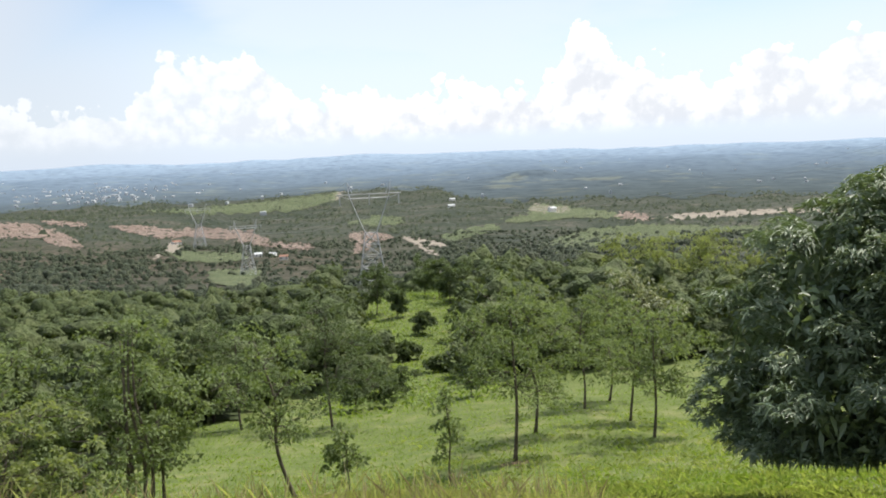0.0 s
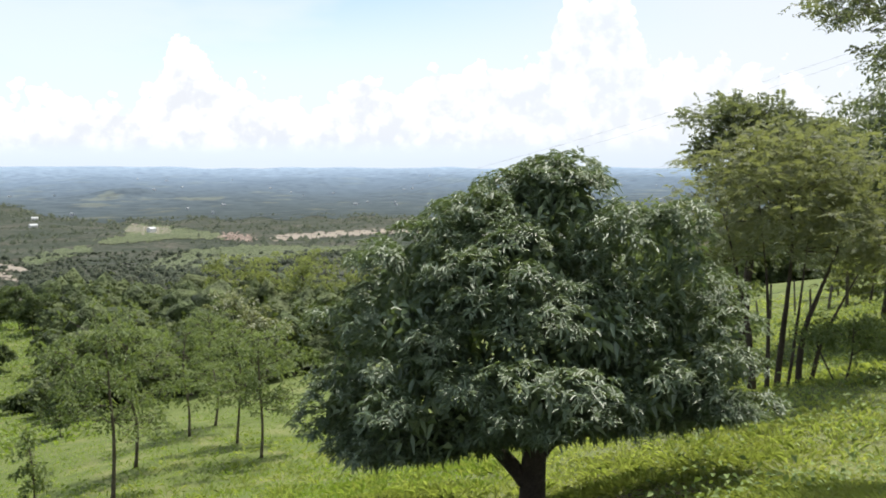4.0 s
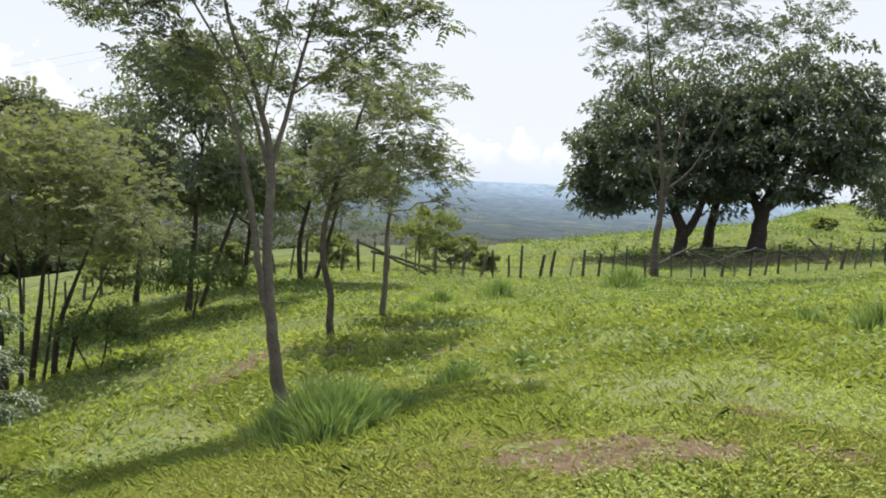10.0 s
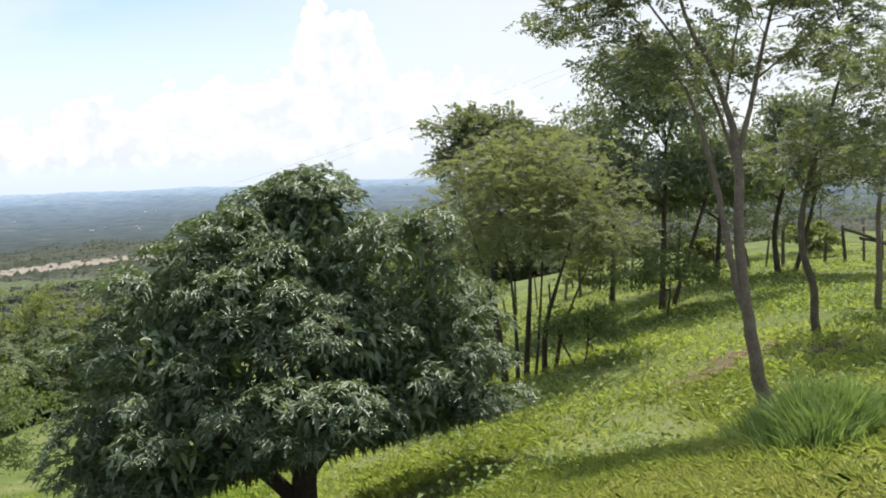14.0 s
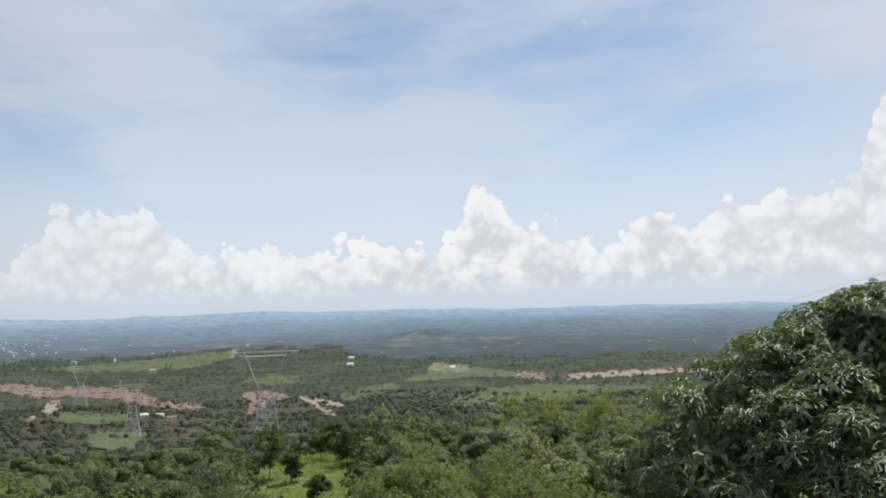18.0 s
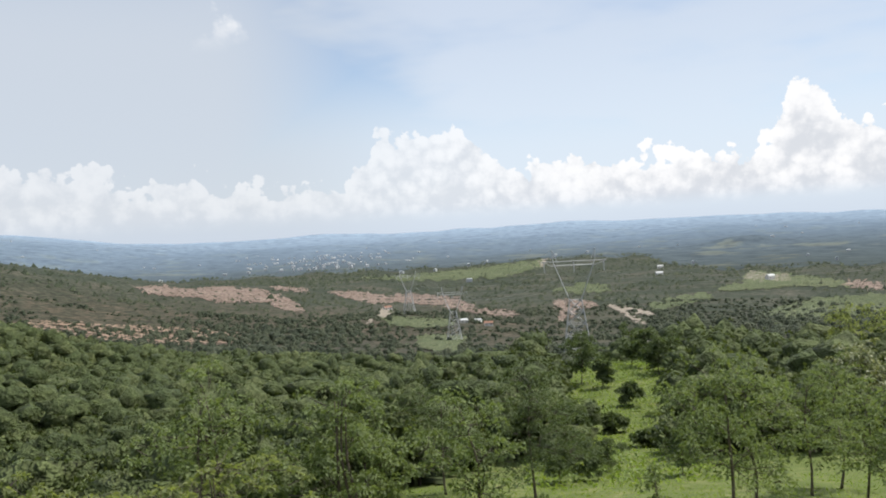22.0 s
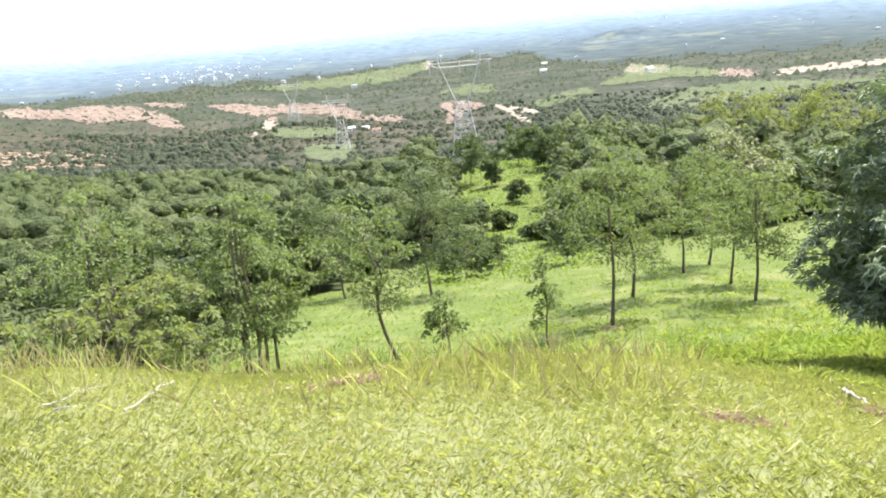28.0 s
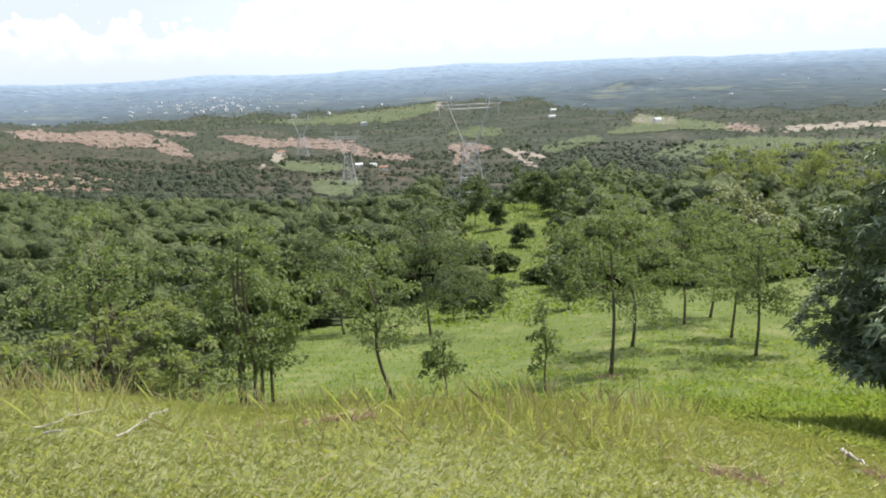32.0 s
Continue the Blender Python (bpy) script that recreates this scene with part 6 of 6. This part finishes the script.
build_weeds("meadow_weeds", 700, 48, 145, -3, 7, 24, 0.6, 0.3, CLUMP_LEAF, "dark tussocks dotted over the green strip", 54)
build_weeds("meadow_weeds", 1600, 9, 36, 46, 122, 22, 0.22, 0.07, WEED_LEAF, "low broad-leaved weeds among the grass", 52)


def grass_tuft(b, d, spread, height, count, seed, label="tall clump of coarse green grass"):
    """Arching blades in two halves, the upper bent outward."""
    rng = np.random.RandomState(seed)
    top = spot(b, d)
    a, r = rng.uniform(0, 6.283, count), np.abs(rng.normal(size=count)) * spread * 0.6
    x, y = r * np.cos(a), r * np.sin(a)
    foot = np.stack([x, y, land(x + top.x, y + top.y) - top.z - 0.02], -1)
    lean = np.stack([x, y, x * 0], -1) / (spread + 1e-6) * 0.26 + rng.normal(size=(count, 3)) * 0.14
    lean[:, 2] = 1
    long = height * rng.uniform(0.35, 1.1, count) * np.exp(-(r / spread) ** 2 * 0.35)
    wide = (0.0045 + 0.0005 * d) * rng.uniform(0.7, 1.3, count)
    knee = foot + lean * (long * 0.6)[:, None]
    bend = lean * np.array([1.8, 1.8, 0.7]) + rng.normal(size=(count, 3)) * 0.2
    tip = knee + bend * (long * 0.42)[:, None]
    side = np.cross(lean, rng.normal(size=(count, 3)))
    side *= (wide / (np.linalg.norm(side, axis=1) + 1e-9))[:, None]
    v = np.stack([foot - side, foot + side, knee - side * 0.8, knee + side * 0.8, tip], 1).reshape(-1, 3)
    k = np.arange(count)[:, None] * 5
    f = np.concatenate([k + np.array([0, 1, 3]), k + np.array([0, 3, 2]), k + np.array([2, 3, 4])], 1).reshape(-1, 3)
    ob = new("grass_tuft")
    ob.location = top
    tagged(part("blade_growth", mesh_np("blade_growth", v, f), TUFT_BLADE, ob), kind="stuff")
    tagged(ob, label, "grass tuft", "coarse grass tufts")


for b_of, d_of, wide_of, high_of, many_of in ((72.4, 7.3, 0.26, 0.66, 1700), (74.3, 7.2, 0.24, 0.6, 1500), (73.2, 6.8, 0.22, 0.46, 900), (76.0, 7.6, 0.2, 0.4, 500), (70.3, 8.9, 0.36, 0.42, 800), (77.5, 8.4, 0.3, 0.36, 600), (84.5, 26.0, 0.5, 0.7, 500), (93.0, 30.0, 0.7, 0.9, 700),
                                              (82.0, 10.5, 0.3, 0.32, 600), (86.5, 11.0, 0.3, 0.26, 500), (108.5, 12.5, 0.3, 0.5, 700), (80.5, 24.0, 0.4, 0.5, 350), (79.0, 20.5, 0.4, 0.4, 350), (104.5, 13.0, 0.3, 0.3, 350)):
    grass_tuft(b_of, d_of, wide_of, high_of, many_of, int(b_of * 10))


# ---- power line ----
def power_tower(b, d, h, face, name_label):
    """A waisted lattice tower with spread legs, a forked head and a crossbeam."""
    top = new("power_tower")
    top.matrix_world = Matrix.Translation(spot(b, d)) @ pose(0, 0, 0, 0, 0, face)
    tagged(top, name_label, "power tower", "transmission towers")
    s = h / 40.0
    r = 0.16 * s

    def bar(name, *lines):
        part(name, tubes(name, [(np.array([p, q]) * s, (r * k, r * k)) for p, q, k in lines], 5), STEEL, top)

    for sx in (-1, 1):
        for sy in (-1, 1):
            bar("leg", ((5.5 * sx, 4.5 * sy, 0), (2.2 * sx, 1.3 * sy, 22), 1.3))
            bar("arm", ((2.2 * sx, 1.3 * sy, 22), (7.5 * sx, 0.8 * sy, 36), 0.8))
    for sx in (-1, 1):
        lines = []
        for k in range(5):
            z0, z1 = k * 4.4, (k + 1) * 4.4
            f0, f1 = 1 - z0 / 22, 1 - z1 / 22
            x0, x1, y0, y1 = 2.2 + 3.3 * f0, 2.2 + 3.3 * f1, 1.3 + 3.2 * f0, 1.3 + 3.2 * f1
            lines += [((sx * x0, -y0, z0), (sx * x1, y1, z1), 0.6), ((sx * x0, y0, z0), (sx * x1, -y1, z1), 0.6),
                      ((-x0 * sx, sx * y0, z0), (x1 * sx, sx * y1, z1), 0.6), ((x0 * sx, sx * y0, z0), (-x1 * sx, sx * y1, z1), 0.6), ((-x1, sx * y1, z1), (x1, sx * y1, z1), 0.6)]
        bar("bracing", *lines)
    for sx in (-1, 1):
        bar("peak", ((7.5 * sx, 0.8, 36), (8.0 * sx, 0, 41), 0.8), ((7.5 * sx, -0.8, 36), (8.0 * sx, 0, 41), 0.8), ((6.0 * sx, 0, 36), (8.0 * sx, 0, 41), 0.6))
        lines = []
        for k in range(4):
            t0, t1 = k / 4, (k + 1) / 4
            lines += [((sx * (2.2 + 5.3 * t0), -1.1, 22 + 14 * t0), (sx * (2.2 + 5.3 * t1), 1.1, 22 + 14 * t1), 0.6)]
        bar("bracing", *lines)
    bar("crossbeam", ((-12, 0, 36.5), (12, 0, 36.5), 1.0), ((-12, 0, 36.5), (-7.5, 0, 34.8), 0.7), ((12, 0, 36.5), (7.5, 0, 34.8), 0.7), ((-7.5, 0.8, 35), (7.5, 0.8, 35), 0.8),
        ((-7.5, -0.8, 35), (7.5, -0.8, 35), 0.8))
    for x in (-11, 0, 11):
        bar("insulator", ((x, 0, 36.3), (x, 0, 32.5), 1.2))
    return top


power_tower(0.1, 400, 51, 0, "tall waisted lattice power tower of grey steel")
power_tower(-8.3, 560, 36, 0, "distant waisted lattice power tower of grey steel")
power_tower(-11.3, 880, 44, 0, "distant waisted lattice power tower of grey steel")


power_tower(66.0, 120, 34, 40, "lattice power tower half hidden behind the trees")


def cable(a, b, sag, r, label):
    """A hanging cable between two points."""
    t = np.linspace(0, 1, 40)[:, None]
    a, b = np.array(a, float), np.array(b, float)
    pts = a + (b - a) * t
    pts[:, 2] -= (4 * sag * t * (1 - t))[:, 0]
    ob = part("power_cable", tubes("power_cable", [(pts, [r] * 40)], 5), WIRE)
    tagged(ob, label, "power cable", "power line cables")


def tower_arm(b, d, h, face, x):
    """Where a cable hangs on the tower's crossbeam."""
    s = h / 40.0
    return Matrix.Translation(spot(b, d)) @ pose(0, 0, 0, 0, 0, face) @ Vector((x * s, 0, (41.0 if abs(x) == 8 else 32.5) * s))


CHAIN = [(66.0, 120, 34, 40), (0.1, 400, 51, 0), (-8.3, 560, 36, 0), (-11.3, 880, 44, 0)]
for (b0, d0, h0, f0), (b1, d1, h1, f1) in zip(CHAIN, CHAIN[1:]):
    for x in (-11, 0, 11, -8, 8):
        cable(tower_arm(b0, d0, h0, f0, x), tower_arm(b1, d1, h1, f1, x), 20 if b0 > 50 else 6, 0.012 if b0 > 50 else 0.04, "thin grey cable of the power line strung between towers")


# ---- buildings on the plain ----
def house(b, d, w, l, h, turn, roof, label):
    top = new("house")
    top.matrix_world = Matrix.Translation(spot(b, d)) @ pose(0, 0, 0, 0, 0, turn)
    tagged(top, label, "house", "houses on the plain")
    bm = bmesh.new()
    bmesh.ops.create_cube(bm, size=1, matrix=Matrix.Translation((0, 0, h / 2 - 0.3)) @ Matrix.Diagonal((l, w, h + 0.6, 1)))
    me = bpy.data.meshes.new("wall")
    bm.to_mesh(me)
    bm.free()
    part("wall", me, WHITE_WALL, top)
    e, r, k = w / 2 + 0.5, l / 2 + 0.5, w * 0.28
    for side in (-1, 1):
        v = [(-r, side * e, h - 0.15), (r, side * e, h - 0.15), (r, 0, h + k), (-r, 0, h + k), (-r, side * e, h), (r, side * e, h), (r, 0, h + k + 0.15), (-r, 0, h + k + 0.15)]
        me = bpy.data.meshes.new("roof")
        me.from_pydata(v, [], [(0, 1, 2, 3), (4, 5, 6, 7), (0, 1, 5, 4), (2, 3, 7, 6), (1, 2, 6, 5), (0, 3, 7, 4)])
        part("roof", me, roof, top)
    for side in (-1, 1):
        v = [(side * l / 2, -w / 2, h), (side * l / 2, w / 2, h), (side * l / 2, 0, h + k), (side * (l / 2 - 0.2), -w / 2, h), (side * (l / 2 - 0.2), w / 2, h), (side * (l / 2 - 0.2), 0, h + k)]
        me = bpy.data.meshes.new("gable")
        me.from_pydata(v, [], [(0, 1, 2), (3, 4, 5), (0, 1, 4, 3), (1, 2, 5, 4), (2, 0, 3, 5)])
        part("gable", me, WHITE_WALL, top)
    for x in (-l * 0.3, l * 0.3):
        bm = bmesh.new()
        bmesh.ops.create_cube(bm, size=1, matrix=Matrix.Translation((x, -w / 2 - 0.02, h * 0.55)) @ Matrix.Diagonal((1.2, 0.1, 1.1, 1)))
        me = bpy.data.meshes.new("window")
        bm.to_mesh(me)
        bm.free()
        part("window", me, DARK_BARK, top)


house(-7.6, 745, 4.5, 6, 2.6, 20, ROOF_GREY, "small white house with a pale grey roof among trees")
house(-6.6, 745, 4, 5.5, 2.6, -10, ROOF_GREY, "small white house with a pale grey roof among trees")
house(-5.9, 715, 4.5, 7, 2.6, 5, ROOF_TILE, "small white house with a brown tiled roof among trees")
house(5.8, 1700, 7, 11, 4, 0, ROOF_GREY, "white farm building with a pale roof on the plain")
house(5.7, 1450, 7, 11, 3.5, 10, ROOF_GREY, "white farm building with a pale roof on the plain")
house(12.6, 1180, 7, 10, 6, 30, ROOF_GREY, "pale farm house on the open knoll")
house(-12.8, 960, 6, 9, 3, 40, ROOF_TILE, "small white house beside the dirt track")


def far_houses():
    """A scatter of small white houses in the far town and on farms."""
    rng = np.random.RandomState(63)
    n = 240
    town = np.arange(n) < 130
    b = np.where(town, rng.normal(-17.5, 2.2, n), rng.uniform(-50, 60, n))
    d = np.where(town, rng.uniform(2300, 3500, n), rng.uniform(1500, 4200, n))
    near_town = rng.normal(size=n) * 60
    x, y = d * np.sin(np.radians(b)) + near_town, d * np.cos(np.radians(b))
    z = land(x, y) + 4.0
    verts, faces = [], []
    for k in range(n):
        l, w, h = rng.uniform(2.5, 5.5), rng.uniform(2.0, 3.5), rng.uniform(2, 3)
        a = rng.uniform(0, 3.14)
        q = len(verts)
        for px, py, pz in ((-l, -w, -4), (l, -w, -4), (l, w, -4), (-l, w, -4), (-l, -w, h), (l, -w, h), (l, w, h), (-l, w, h), (-l, 0, h * 1.6), (l, 0, h * 1.6)):
            verts.append((x[k] + px * math.cos(a) - py * math.sin(a), y[k] + px * math.sin(a) + py * math.cos(a), z[k] + pz))
        faces += [tuple(q + i for i in f) for f in ((0, 1, 5, 4), (1, 2, 6, 9, 5), (2, 3, 7, 6), (3, 0, 4, 8, 7), (4, 5, 9, 8), (6, 7, 8, 9))]
    me = bpy.data.meshes.new("far_houses")
    me.from_pydata(verts, [], faces)
    tagged(part("far_houses", me, HAZED_WALL), "small pale houses scattered over the far plain", "houses", kind="stuff")


far_houses()


# ---- fence ----
def build_fence():
    top = new("fence")
    tagged(top, "rough paddock fence of weathered uneven wooden posts and wire", "fence")
    rng = np.random.RandomState(61)
    line = [(44, 33), (56, 33.5), (66.8, 34), (81, 35), (89, 36), (97, 37.5), (106, 40), (120, 46)]
    places = []
    for (b0, d0), (b1, d1) in zip(line, line[1:]):
        p0, p1 = spot(b0, d0), spot(b1, d1)
        n = max(1, int((p1 - p0).length / 0.62))
        for k in range(n):
            x, y = p0.x + (p1.x - p0.x) * k / n, p0.y + (p1.y - p0.y) * k / n
            places.append((x + rng.uniform(-0.12, 0.12), y + rng.uniform(-0.12, 0.12)))
    tops = []
    for x, y in places:
        h, r = rng.uniform(0.75, 1.45), rng.uniform(0.03, 0.07)
        z = float(land(x, y)) - 0.15
        lx, ly = rng.normal() * 0.08, rng.normal() * 0.08
        pts = [(x, y, z), (x + lx * 0.4, y + ly * 0.4, z + h * 0.5), (x + lx, y + ly, z + h + 0.1), (x + lx * 1.05, y + ly, z + h + 0.15)]
        part("post", tubes("post", [(pts, (r * 1.1, r, r * 0.9, r * 0.5))], 7), POST_WOOD, top)
        tops.append((x, y, z))
    for h in (0.45, 0.75, 1.02):
        pts = [(x, y, z + 0.15 + h) for x, y, z in tops]
        part("wire_strand", tubes("wire_strand", [(pts, [0.006] * len(pts))], 4), WIRE, top)


build_fence()


def leaning_pole(b0, d0, z0, b1, d1, z1, r):
    """A cut pole propped or fallen along the fence."""
    rng = np.random.RandomState(int(b0 * 10))
    a, c = spot(b0, d0, z0), spot(b1, d1, z1)
    pts = bent(rng, a, c, 6, 0.02, 0.02)
    ob = part("fence_pole", tubes("fence_pole", [(pts, np.linspace(r, r * 0.7, 6))], 7), POST_WOOD)
    tagged(ob, "weathered cut pole propped against the paddock fence", "fence pole", "poles by the fence")


for ends in ((94.2, 40, 0.0, 97.2, 40.5, 1.25), (96.5, 41, 1.1, 99.6, 41.5, 0.1), (98.2, 42, 0.2, 101.0, 42.4, 1.0), (101.0, 43, 0.9, 104.4, 43.6, 0.15), (104.0, 42, 1.3, 105.4, 42.5, 0.1),
             (112.3, 39, 1.2, 113.5, 39.5, 0.0), (113.3, 39.7, 0.0, 114.4, 39.2, 0.95), (74.5, 31, 1.4, 79.4, 33.5, 0.1), (75.5, 31.6, 1.0, 80.0, 34, 0.2), (97.0, 44, 0.8, 100.5, 44.5, 0.9)):
    leaning_pole(*ends, 0.06)


def dead_branch(b0, d0, b1, d1, r, twigs, seed, label):
    """A bleached branch lying in the grass, with a few broken side twigs."""
    rng = np.random.RandomState(seed)
    a, c = spot(b0, d0, 0.03), spot(b1, d1, 0.07)
    line = bent(rng, a, c, 8, 0.02, 0.035)
    top = part("dead_branch", tubes("dead_branch", [(line, np.linspace(r, r * 0.4, 8))], 7), DEAD_WOOD)
    tagged(top, label, "dead branch", "fallen branches")
    for k in range(twigs):
        q = line[rng.randint(2, 7)]
        end = q + rng.normal(size=3) * np.array([0.07, 0.07, 0.02]) + np.array([0, 0, 0.02])
        part("twig", tubes("twig", [(bent(rng, q, end, 4, 0.05, 0.1), np.linspace(r * 0.4, r * 0.2, 4))], 5), DEAD_WOOD, top)


dead_branch(-25.6, 3.9, -22.0, 4.35, 0.005, 2, 1, "thin bleached branch lying in the meadow grass")
dead_branch(-30.4, 4.1, -26.5, 4.2, 0.004, 1, 2, "thin bleached branch lying in the meadow grass")
dead_branch(-29.8, 4.0, -28.6, 3.9, 0.006, 0, 3, "short pale broken stick lying in the grass")
dead_branch(24.8, 4.75, 26.2, 4.3, 0.012, 0, 4, "curved white dry stick lying in the grass")
